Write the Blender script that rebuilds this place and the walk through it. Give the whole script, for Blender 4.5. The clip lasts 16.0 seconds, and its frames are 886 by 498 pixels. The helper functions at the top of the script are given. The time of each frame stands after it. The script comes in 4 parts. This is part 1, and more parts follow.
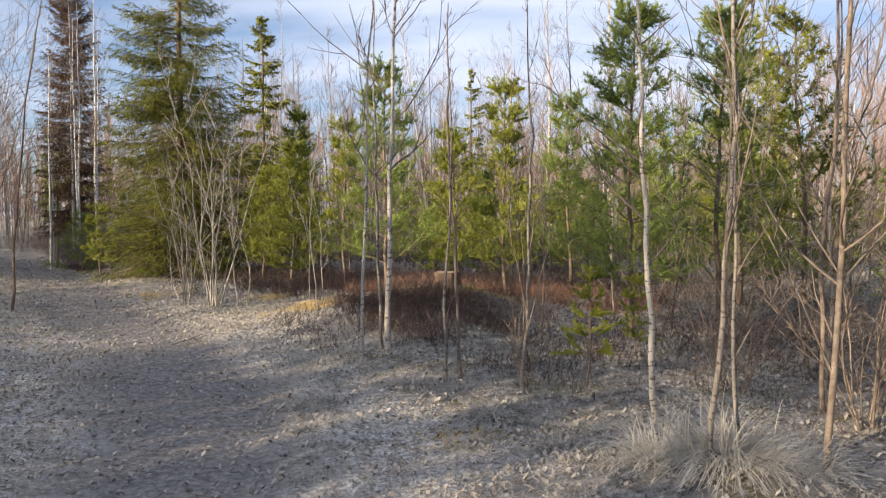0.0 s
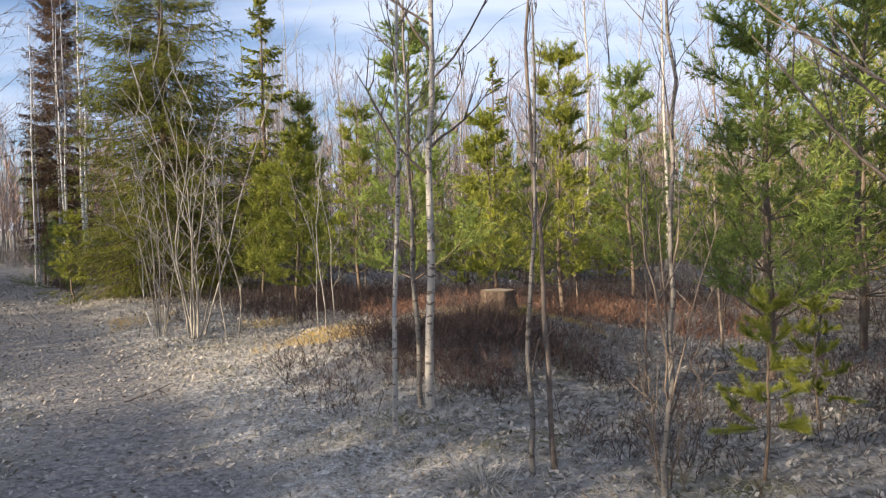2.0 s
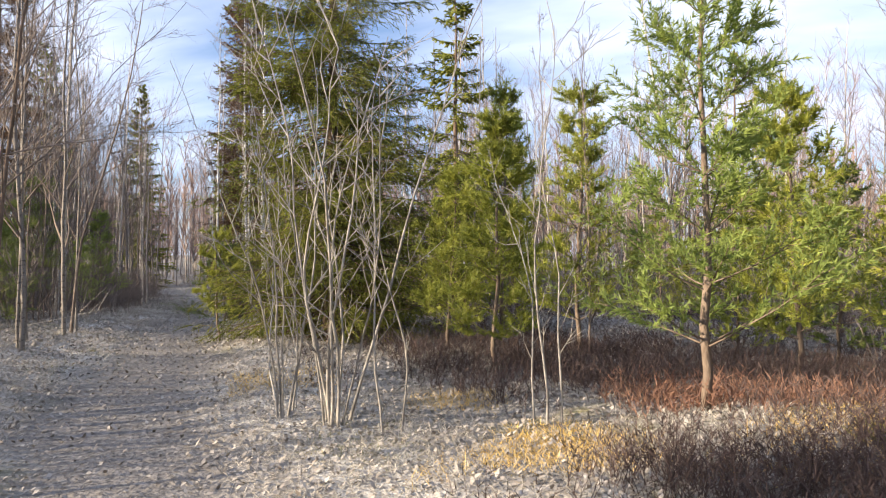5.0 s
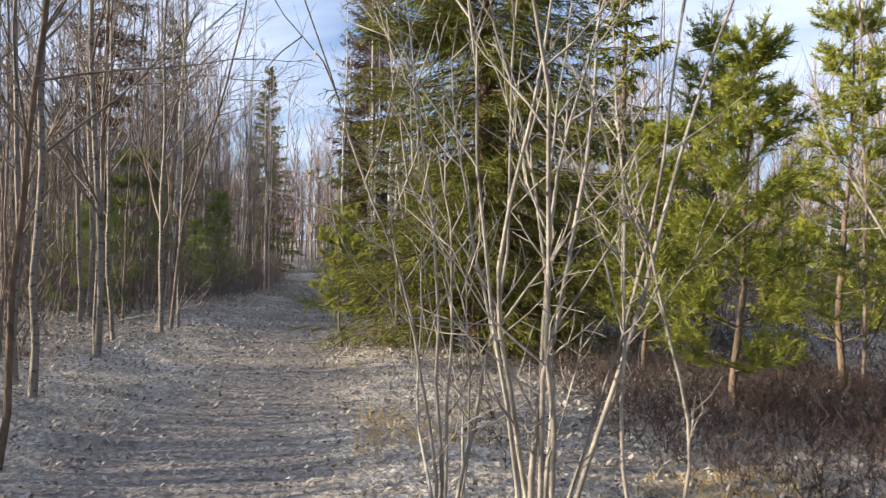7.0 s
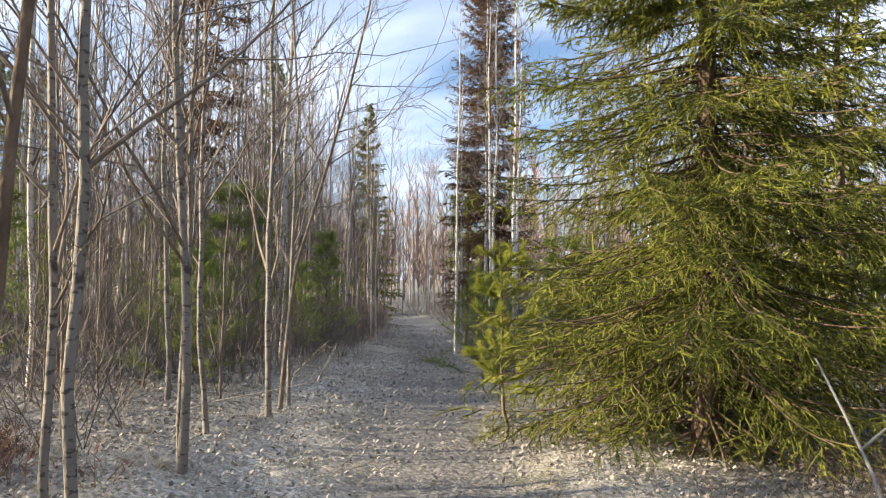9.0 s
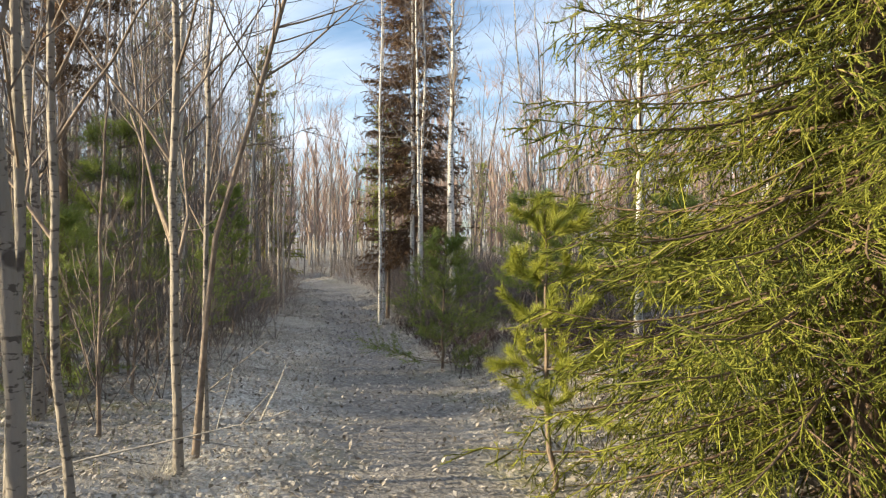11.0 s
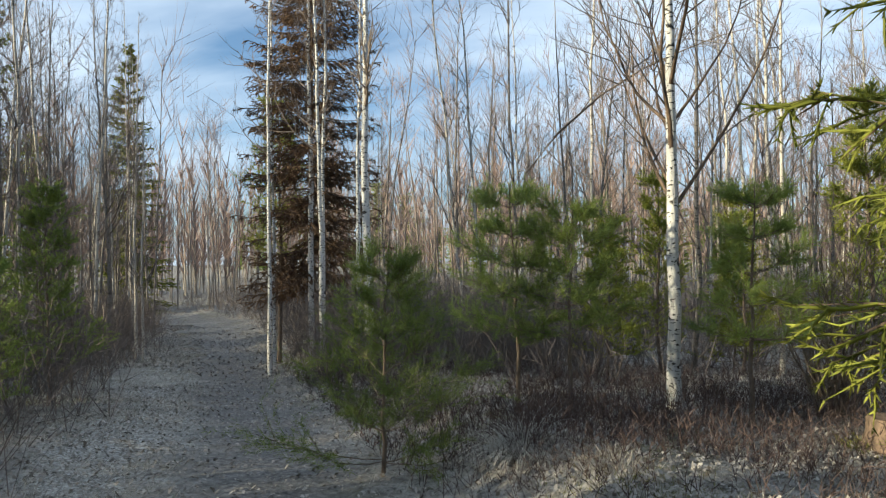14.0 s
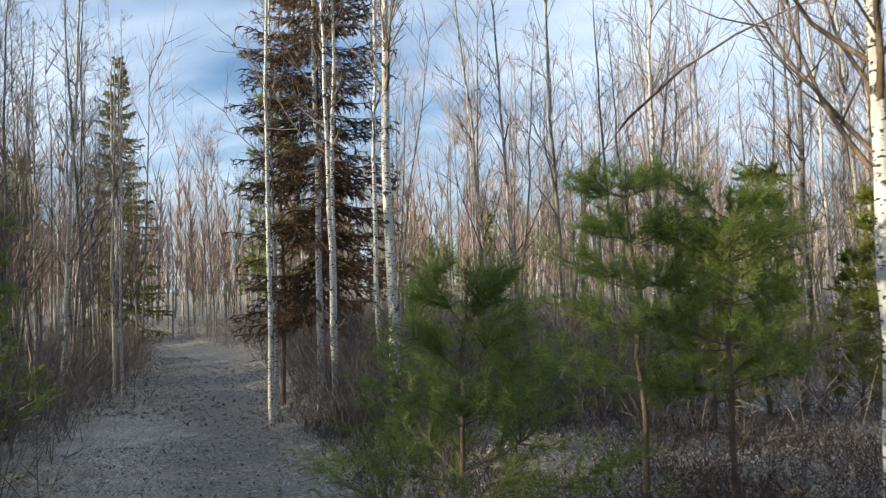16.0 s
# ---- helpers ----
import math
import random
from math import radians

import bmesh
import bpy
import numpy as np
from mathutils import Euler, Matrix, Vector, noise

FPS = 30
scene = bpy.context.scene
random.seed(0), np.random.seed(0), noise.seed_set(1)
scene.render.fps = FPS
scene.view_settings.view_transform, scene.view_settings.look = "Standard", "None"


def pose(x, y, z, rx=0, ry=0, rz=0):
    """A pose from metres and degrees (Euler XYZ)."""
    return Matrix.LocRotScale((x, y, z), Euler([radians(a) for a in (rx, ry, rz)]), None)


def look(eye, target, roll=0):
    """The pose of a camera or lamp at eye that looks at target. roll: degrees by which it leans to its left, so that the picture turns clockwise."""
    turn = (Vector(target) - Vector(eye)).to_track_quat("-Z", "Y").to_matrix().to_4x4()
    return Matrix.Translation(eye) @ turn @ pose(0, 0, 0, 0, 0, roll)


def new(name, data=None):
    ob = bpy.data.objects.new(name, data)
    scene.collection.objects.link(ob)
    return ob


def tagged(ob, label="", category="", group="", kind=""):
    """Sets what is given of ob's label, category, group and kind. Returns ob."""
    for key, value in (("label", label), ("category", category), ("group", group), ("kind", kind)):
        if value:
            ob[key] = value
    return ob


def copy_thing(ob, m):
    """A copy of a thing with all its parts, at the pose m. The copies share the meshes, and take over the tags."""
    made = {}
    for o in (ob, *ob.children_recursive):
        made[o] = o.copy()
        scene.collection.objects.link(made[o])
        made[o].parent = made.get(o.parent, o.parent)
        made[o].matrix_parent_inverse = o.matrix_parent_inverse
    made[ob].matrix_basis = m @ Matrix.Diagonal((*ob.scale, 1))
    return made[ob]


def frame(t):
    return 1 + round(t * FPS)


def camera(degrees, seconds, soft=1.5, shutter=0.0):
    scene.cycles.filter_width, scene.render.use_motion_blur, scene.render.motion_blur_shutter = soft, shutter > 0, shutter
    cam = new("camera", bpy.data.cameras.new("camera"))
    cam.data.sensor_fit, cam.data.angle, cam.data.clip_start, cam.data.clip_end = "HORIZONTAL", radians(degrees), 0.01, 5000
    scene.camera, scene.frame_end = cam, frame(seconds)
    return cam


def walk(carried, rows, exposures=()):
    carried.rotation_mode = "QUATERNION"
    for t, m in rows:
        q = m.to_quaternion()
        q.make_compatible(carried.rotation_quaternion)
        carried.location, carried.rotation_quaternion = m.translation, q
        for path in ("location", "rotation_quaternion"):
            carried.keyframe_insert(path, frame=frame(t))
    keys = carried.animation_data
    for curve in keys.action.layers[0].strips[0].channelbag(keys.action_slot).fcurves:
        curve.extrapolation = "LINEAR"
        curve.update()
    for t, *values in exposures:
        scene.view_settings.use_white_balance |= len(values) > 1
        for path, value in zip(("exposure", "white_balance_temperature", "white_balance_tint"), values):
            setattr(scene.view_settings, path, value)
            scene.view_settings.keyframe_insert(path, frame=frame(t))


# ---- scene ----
# ---- camera and its walk ----
EXPOSURES = [(0.0, 1.2, 6150, 13), (1.5, 1.15, 6000, 12), (3.5, 1.55, 5750, 14), (6.0, 1.35, 6050, 14), (6.5, 1.15, 5850, 11), (7.0, 1.35, 5900, 12), (10.0, 1.65, 6150, 7), (12.5, 1.65, 6550, 5), (13.5, 1.55, 6250, 3), (14.0, 1.2, 5800, 0), (14.5, 1.3, 5850, 4), (16.0, 1.25, 5850, 3)]
CLOUD = (5.6, 6.0, 6.8, 1)
PATH = [
    (0.0, 0.000, 0.000, 1.500, 87.50, -0.00, 0.00),
    (0.5, -0.112, 0.600, 1.486, 87.70, 0.50, -2.32),
    (1.0, -0.188, 1.161, 1.449, 87.22, -0.30, -6.89),
    (1.5, -0.300, 1.812, 1.458, 89.30, 1.01, 0.16),
    (2.0, -0.388, 2.413, 1.457, 87.90, 1.13, 0.65),
    (2.5, -0.462, 3.062, 1.429, 85.10, 0.85, 1.06),
    (3.0, -0.575, 3.612, 1.405, 84.51, -0.11, 4.31),
    (3.5, -0.637, 4.199, 1.379, 86.67, -0.82, 13.55),
    (6.0, -1.912, 7.051, 1.367, 90.89, 0.68, 15.69),
    (6.5, -2.250, 7.540, 1.384, 90.24, -0.17, 19.42),
    (7.0, -2.475, 8.089, 1.360, 89.51, -1.31, 23.47),
    (7.5, -2.913, 8.539, 1.352, 89.23, -1.66, 29.89),
    (8.0, -3.275, 9.003, 1.370, 89.84, -2.03, 30.60),
    (8.5, -3.712, 9.418, 1.414, 92.45, -1.13, 30.57),
    (9.0, -4.200, 9.795, 1.460, 92.24, -0.54, 30.24),
    (9.5, -4.650, 10.235, 1.516, 91.12, -0.67, 29.45),
    (10.0, -5.100, 10.649, 1.536, 89.89, -0.23, 27.93),
    (12.5, -6.887, 12.968, 1.585, 88.80, -0.53, 15.81),
    (13.0, -7.122, 13.538, 1.519, 88.70, -0.43, 15.91),
    (13.5, -7.412, 14.055, 1.519, 90.50, 0.47, 15.49),
    (14.0, -7.595, 14.588, 1.488, 90.90, 0.74, 13.79),
    (14.5, -7.760, 15.081, 1.493, 90.40, -0.19, 11.80),
    (15.0, -7.978, 15.611, 1.463, 90.61, -0.21, 10.30),
    (15.5, -8.194, 16.121, 1.484, 91.41, 0.70, 10.99),
    (16.0, -8.570, 16.611, 1.488, 92.50, 1.74, 13.97),
]
cam = camera(60.0, 16.0, soft=1.2, shutter=0.12)
walk(cam, [(r[0], pose(*r[1:])) for r in PATH], exposures=EXPOSURES)

# ---- sky and sun ----
SUN_AZIMUTH = 122.0   # degrees to the left of the way in
SUN_HEIGHT = 15.0
world = bpy.data.worlds.new("sky")
world.use_nodes = True
scene.world = world


def build_sky():
    nt = world.node_tree
    nt.nodes.clear()
    out = nt.nodes.new("ShaderNodeOutputWorld")
    bg = nt.nodes.new("ShaderNodeBackground")
    sky = nt.nodes.new("ShaderNodeTexSky")
    sky.sky_type = "NISHITA"
    sky.sun_disc = False
    sky.sun_elevation = radians(SUN_HEIGHT)
    sky.ozone_density = 4.0
    sky.dust_density = 0.4
    sky.sun_rotation = radians(360 - SUN_AZIMUTH)
    # streaky high clouds, flattened towards the horizon
    co = nt.nodes.new("ShaderNodeTexCoord")
    sep = nt.nodes.new("ShaderNodeSeparateXYZ")
    nt.links.new(co.outputs["Generated"], sep.inputs[0])
    lift = nt.nodes.new("ShaderNodeMath")
    lift.operation = "ADD"
    lift.inputs[1].default_value = 0.18
    nt.links.new(sep.outputs[2], lift.inputs[0])
    comb = nt.nodes.new("ShaderNodeCombineXYZ")
    for i in range(2):
        dv = nt.nodes.new("ShaderNodeMath")
        dv.operation = "DIVIDE"
        nt.links.new(sep.outputs[i], dv.inputs[0])
        nt.links.new(lift.outputs[0], dv.inputs[1])
        nt.links.new(dv.outputs[0], comb.inputs[i])
    mp = nt.nodes.new("ShaderNodeMapping")
    mp.inputs["Rotation"].default_value = (0, 0, 0.5)
    mp.inputs["Scale"].default_value = (0.55, 1.3, 1.0)
    nt.links.new(comb.outputs[0], mp.inputs[0])
    nz = nt.nodes.new("ShaderNodeTexNoise")
    nz.inputs["Scale"].default_value = 1.1
    nz.inputs["Detail"].default_value = 6
    nz.inputs["Roughness"].default_value = 0.5
    nt.links.new(mp.outputs[0], nz.inputs["Vector"])
    ramp = nt.nodes.new("ShaderNodeValToRGB")
    ramp.color_ramp.elements[0].position = 0.38
    ramp.color_ramp.elements[1].position = 0.60
    ramp.color_ramp.elements[0].color = (0.12, 0.12, 0.12, 1)
    ramp.color_ramp.elements[1].color = (0.95, 0.95, 0.95, 1)
    nt.links.new(nz.outputs["Fac"], ramp.inputs[0])
    mix = nt.nodes.new("ShaderNodeMix")
    mix.data_type = "RGBA"
    nt.links.new(ramp.outputs[0], mix.inputs["Factor"])
    nt.links.new(sky.outputs[0], mix.inputs["A"])
    mix.inputs["B"].default_value = CLOUD
    nt.links.new(mix.outputs["Result"], bg.inputs["Color"])
    bg.inputs["Strength"].default_value = 0.068
    nt.links.new(bg.outputs[0], out.inputs["Surface"])


build_sky()
sun = new("sun", bpy.data.lights.new("sun", "SUN"))
sun.data.energy = 5.0
sun.data.angle = radians(0.6)
sun.data.color = (1.0, 0.80, 0.52)
a, e = radians(SUN_AZIMUTH), radians(SUN_HEIGHT)
sun.matrix_basis = look((-math.sin(a) * math.cos(e) * 60, math.cos(a) * math.cos(e) * 60, math.sin(e) * 60), (0, 0, 0))


# ---- materials ----
def material(name, dark, light, scale=8.0, rough=0.85, bump=0.0, stretch=(1, 1, 1), random_shade=0.0, detail=5, leafy=0.0, fine=60.0, bump_scale=None):
    """Two tones blended by coarse and fine noise, with relief; random_shade varies the tone from piece to piece."""
    m = bpy.data.materials.new(name)
    m.use_nodes = True
    nt = m.node_tree
    bsdf = nt.nodes["Principled BSDF"]
    bsdf.inputs["Roughness"].default_value = rough
    bsdf.inputs["Specular IOR Level"].default_value = 0.25
    co = nt.nodes.new("ShaderNodeTexCoord")
    mp = nt.nodes.new("ShaderNodeMapping")
    mp.inputs["Scale"].default_value = stretch
    nt.links.new(co.outputs["Object"], mp.inputs[0])
    n1 = nt.nodes.new("ShaderNodeTexNoise")
    n1.inputs["Scale"].default_value = scale
    n1.inputs["Detail"].default_value = detail
    n1.inputs["Roughness"].default_value = 0.65
    nt.links.new(mp.outputs[0], n1.inputs["Vector"])
    ramp = nt.nodes.new("ShaderNodeValToRGB")
    ramp.color_ramp.elements[0].position, ramp.color_ramp.elements[1].position = 0.35, 0.65
    ramp.color_ramp.elements[0].color, ramp.color_ramp.elements[1].color = (*dark, 1), (*light, 1)
    nt.links.new(n1.outputs["Fac"], ramp.inputs[0])
    colour = ramp.outputs[0]
    if random_shade:
        info = nt.nodes.new("ShaderNodeObjectInfo")
        geo = nt.nodes.new("ShaderNodeNewGeometry")
        add = nt.nodes.new("ShaderNodeMath")
        add.operation = "ADD"
        nt.links.new(info.outputs["Random"], add.inputs[0])
        nt.links.new(geo.outputs["Random Per Island"], add.inputs[1])
        rng = nt.nodes.new("ShaderNodeMapRange")
        rng.inputs["From Max"].default_value = 2.0
        rng.inputs["To Min"].default_value = 1.0 - random_shade
        rng.inputs["To Max"].default_value = 1.0 + random_shade
        nt.links.new(add.outputs[0], rng.inputs["Value"])
        hsv = nt.nodes.new("ShaderNodeHueSaturation")
        nt.links.new(rng.outputs[0], hsv.inputs["Value"])
        nt.links.new(colour, hsv.inputs["Color"])
        colour = hsv.outputs[0]
    nt.links.new(colour, bsdf.inputs["Base Color"])
    if bump:
        n2 = nt.nodes.new("ShaderNodeTexNoise")
        n2.inputs["Scale"].default_value = bump_scale or fine
        n2.inputs["Detail"].default_value = 4
        nt.links.new(mp.outputs[0], n2.inputs["Vector"])
        b = nt.nodes.new("ShaderNodeBump")
        b.inputs["Strength"].default_value = bump
        b.inputs["Distance"].default_value = 0.02
        nt.links.new(n2.outputs["Fac"], b.inputs["Height"])
        nt.links.new(b.outputs[0], bsdf.inputs["Normal"])
    if leafy:
        tr = nt.nodes.new("ShaderNodeBsdfTranslucent")
        nt.links.new(colour, tr.inputs["Color"])
        mx = nt.nodes.new("ShaderNodeMixShader")
        mx.inputs[0].default_value = leafy
        nt.links.new(bsdf.outputs[0], mx.inputs[1])
        nt.links.new(tr.outputs[0], mx.inputs[2])
        nt.links.new(mx.outputs[0], nt.nodes["Material Output"].inputs["Surface"])
    return m


def birch_bark(name, pale, mark):
    """Pale bark with short dark cross marks and dark scars."""
    m = material(name, tuple(c * 0.75 for c in pale), pale, scale=9, rough=0.75, bump=0.7, fine=34, stretch=(1, 1, 0.35))
    nt = m.node_tree
    bsdf = nt.nodes["Principled BSDF"]
    before = bsdf.inputs["Base Color"].links[0].from_socket
    co = nt.nodes.new("ShaderNodeTexCoord")
    colour = before
    for scale, stretch, lo in ((22.0, (1, 1, 2.2), 0.57), (6.0, (1, 1, 1.2), 0.62)):
        mp = nt.nodes.new("ShaderNodeMapping")
        mp.inputs["Scale"].default_value = stretch
        nt.links.new(co.outputs["Object"], mp.inputs[0])
        nz = nt.nodes.new("ShaderNodeTexNoise")
        nz.inputs["Scale"].default_value = scale
        nz.inputs["Detail"].default_value = 3
        nt.links.new(mp.outputs[0], nz.inputs["Vector"])
        rng = nt.nodes.new("ShaderNodeMapRange")
        rng.inputs["From Min"].default_value = lo
        rng.inputs["From Max"].default_value = lo + 0.05
        nt.links.new(nz.outputs["Fac"], rng.inputs["Value"])
        mix = nt.nodes.new("ShaderNodeMix")
        mix.data_type = "RGBA"
        nt.links.new(rng.outputs[0], mix.inputs["Factor"])
        nt.links.new(colour, mix.inputs["A"])
        mix.inputs["B"].default_value = (*mark, 1)
        colour = mix.outputs["Result"]
    nt.links.new(colour, bsdf.inputs["Base Color"])
    return m


M_BIRCH = birch_bark("white_birch_bark", (0.62, 0.60, 0.57), (0.04, 0.036, 0.034))
M_GREY = birch_bark("grey_young_bark", (0.25, 0.225, 0.20), (0.08, 0.068, 0.06))
M_PALE = birch_bark("pale_young_bark", (0.52, 0.48, 0.43), (0.14, 0.12, 0.10))
M_FAR_TWIG = material("pinkish_far_twigs", (0.19, 0.135, 0.115), (0.32, 0.235, 0.20), scale=0.1, random_shade=0.35)
M_STEM = material("brown_stem_bark", (0.13, 0.10, 0.08), (0.27, 0.22, 0.18), scale=14, bump=0.3, random_shade=0.3)
M_TWIG = material("brown_twigs", (0.10, 0.083, 0.075), (0.20, 0.168, 0.152), scale=3, random_shade=0.3)
M_PALE_TWIG = material("pale_shrub_stems", (0.17, 0.158, 0.142), (0.37, 0.345, 0.312), scale=10, bump=0.2, random_shade=0.2)
M_CONIFER_BARK = material("conifer_bark", (0.09, 0.065, 0.045), (0.20, 0.14, 0.10), scale=18, bump=0.6, stretch=(1, 1, 0.5))
M_PINE_BARK = material("pine_bark", (0.12, 0.09, 0.07), (0.22, 0.17, 0.13), scale=14, bump=0.6, stretch=(1, 1, 0.5))
M_SPRUCE = material("spruce_needles", (0.085, 0.105, 0.018), (0.29, 0.30, 0.046), scale=5, rough=0.8, random_shade=0.4, leafy=0.15)
M_PINE = material("pine_needles", (0.13, 0.18, 0.048), (0.31, 0.37, 0.095), scale=4, rough=0.5, random_shade=0.4, leafy=0.5)
# pine needles again, with the low sun's yellow put into the colour
M_PINE_SUNLIT = material("sunlit_pine_needles", (0.17, 0.20, 0.035), (0.37, 0.38, 0.065), scale=4, rough=0.5, random_shade=0.4, leafy=0.35)
M_BROWN_SPRUCE = material("brown_dry_needles", (0.10, 0.065, 0.04), (0.19, 0.12, 0.075), scale=1.5, random_shade=0.3, leafy=0.2)
M_GRASS = material("dry_grass", (0.35, 0.33, 0.285), (0.62, 0.585, 0.52), scale=1.2, random_shade=0.45, leafy=0.2)
# dry grass with the gold of sunlight put into its colour
M_SUNLIT_GRASS = material("sunlit_dry_grass", (0.44, 0.31, 0.10), (0.66, 0.48, 0.17), scale=2, random_shade=0.35, leafy=0.25)
M_GREEN_GRASS = material("mossy_grass", (0.12, 0.13, 0.035), (0.26, 0.25, 0.07), scale=2, random_shade=0.35, leafy=0.2)
M_LEAF = material("fallen_leaves", (0.22, 0.195, 0.172), (0.48, 0.44, 0.395), scale=7, random_shade=0.42)
M_HEATHER = material("heather_stems", (0.055, 0.04, 0.038), (0.115, 0.08, 0.072), scale=1.2, random_shade=0.35)
M_RUST = material("rusty_dead_shrub", (0.19, 0.10, 0.07), (0.37, 0.22, 0.155), scale=1.5, random_shade=0.35, leafy=0.2)
M_WOOD = material("cut_stump_wood", (0.30, 0.22, 0.14), (0.46, 0.36, 0.25), scale=12, bump=0.4)


# ---- the lie of the land ----
TRAIL = np.array([(1.2, -14.0), (0.6, -8.0), (-0.3, -2.0), (-0.9, 1.5), (-1.47, 4.1), (-2.05, 6.2), (-2.75, 7.7), (-3.95, 9.5), (-5.1, 11.0), (-6.5, 13.7),
                  (-8.85, 17.4), (-10.9, 21.1), (-12.9, 24.4), (-15.0, 27.8), (-17.5, 32.0), (-20.2, 36.5), (-24.5, 40.5), (-34.0, 44.0)])
BASE_Y = [-5, 0, 6, 12, 15, 20, 28, 60]
BASE_Z = [0, 0, .04, .2, .22, .0, -.45, -.6]


def trail_gap(x, y):
    """Distance from the trail's middle line, and the side: positive to the right of the way in."""
    p = np.stack([np.asarray(x, float), np.asarray(y, float)], -1)
    best = np.full(p.shape[:-1], 1e9)
    side = np.zeros(p.shape[:-1])
    for a0, b0 in zip(TRAIL[:-1], TRAIL[1:]):
        d = b0 - a0
        s = np.clip(((p - a0) @ d) / (d @ d), 0, 1)
        q = p - (a0 + s[..., None] * d)
        r = np.hypot(q[..., 0], q[..., 1])
        near = r < best
        best = np.where(near, r, best)
        side = np.where(near, np.sign(d[1] * q[..., 0] - d[0] * q[..., 1]), side)
    return best, side


MOUNDS = [(-0.2, 10.3, 1.5, 0.36), (-1.3, 9.3, 0.8, 0.15), (-0.3, 8.95, 0.8, 0.16), (1.55, 4.1, 0.5, 0.13), (-0.6, 12.3, 1.1, 0.15), (-8.3, 19.4, 0.45, 0.10), (-5.2, 21.5, 1.2, 0.15), (-7.9, 12.4, 1.2, 0.08),
          (-3.4, 11.2, 0.7, 0.10), (2.6, 7.5, 1.4, 0.12)]


def ground_z(x, y):
    x, y = np.asarray(x, float), np.asarray(y, float)
    z = np.interp(y, BASE_Y, BASE_Z)
    gap, side = trail_gap(x, y)
    bank = np.clip((gap - 0.9) / 1.0, 0, 1)
    bank = bank * bank * (3 - 2 * bank)
    z = z - 0.05 * (1 - np.clip((gap - 0.45) / 0.5, 0, 1))
    z = z + bank * np.where(side > 0, 0.27 * np.clip((y - 15.5) / 2.5, 0, 1) + 0.02, 0.08)
    for mx, my, r, h in MOUNDS:
        z = z + h * np.exp(-((x - mx) ** 2 + (y - my) ** 2) / (r * r) * 1.6)
    rough = np.clip((gap - 0.3) / 0.8, 0.15, 1)
    z = z + rough * (0.035 * np.sin(1.9 * x + 0.7 * y) * np.sin(1.3 * y - 0.6 * x + 1) + 0.018 * np.sin(5.1 * x + 2.3 * y + 2) * np.sin(4.3 * y - 1.7 * x)
                     + 0.008 * np.sin(13 * x + 5 * y) * np.sin(11 * y - 7 * x + 1))
    return z


def gz(x, y):
    return float(ground_z(x, y))


def axis_lines(lo, hi, step, far):
    mid = np.arange(lo, hi + step / 2, step)
    out, d = [], step
    while not out or out[-1] < far:
        d *= 1.35
        out.append((out[-1] if out else 0) + d)
    out = np.array(out)
    return np.concatenate([lo - out[::-1], mid, hi + out])


def make_mesh(name, verts, faces, mats, smooth=False, index=None):
    me = bpy.data.meshes.new(name)
    verts = np.asarray(verts, np.float32).reshape(-1, 3)
    faces = [np.asarray(f, np.int32) for f in (faces if isinstance(faces, list) else [faces]) if len(f)]
    me.vertices.add(len(verts))
    me.vertices.foreach_set("co", verts.ravel())
    loops = np.concatenate([f.ravel() for f in faces])
    sizes = np.concatenate([np.full(len(f), f.shape[1], np.int32) for f in faces])
    me.loops.add(len(loops))
    me.loops.foreach_set("vertex_index", loops)
    me.polygons.add(len(sizes))
    me.polygons.foreach_set("loop_start", np.concatenate([[0], np.cumsum(sizes)[:-1]]).astype(np.int32))
    for m in mats if isinstance(mats, (list, tuple)) else [mats]:
        me.materials.append(m)
    if index is not None:
        me.polygons.foreach_set("material_index", np.asarray(index, np.int32))
    if smooth:
        me.polygons.foreach_set("use_smooth", np.ones(len(sizes), bool))
    me.update(calc_edges=True)
    return me


def build_ground():
    xs, ys = axis_lines(-16.0, 8.0, 0.12, 900), axis_lines(-2.0, 32.0, 0.12, 900)
    gx, gy = np.meshgrid(xs, ys)
    z = ground_z(gx, gy)
    fine = (gx > -17) & (gx < 9) & (gy > -3) & (gy < 33)
    z = z + np.where(fine, np.random.default_rng(3).normal(0, 0.006, z.shape), 0)
    n, k = gx.shape
    idx = np.arange(n * k).reshape(n, k)
    quads = np.stack([idx[:-1, :-1], idx[:-1, 1:], idx[1:, 1:], idx[1:, :-1]], -1).reshape(-1, 4)
    me = make_mesh("ground", np.stack([gx, gy, z], -1), quads, ground_material(), smooth=True)
    gap, side = trail_gap(gx, gy)
    wob = 0.12 * np.sin(2.1 * gy + gx) + 0.08 * np.sin(5.3 * gy)
    worn = np.clip(1.55 - (gap + wob) / np.interp(gy, [12, 15], [0.58, 0.46]), 0, 1)
    at = me.attributes.new("worn", "FLOAT", "POINT")
    at.data.foreach_set("value", worn.ravel().astype(np.float32))
    verge = np.exp(-((gap + wob - 1.25) / 0.6) ** 2) * np.clip((31 - gy) / 6, 0.3, 1) * np.where((side > 0) & (gy > 15.5), 0.45, 1.0)
    at = me.attributes.new("verge", "FLOAT", "POINT")
    at.data.foreach_set("value", verge.ravel().astype(np.float32))
    ob = new("ground", me)
    tagged(ob, "forest floor of grey leaf litter with a trodden dirt trail", "ground", kind="structure")
    return ob


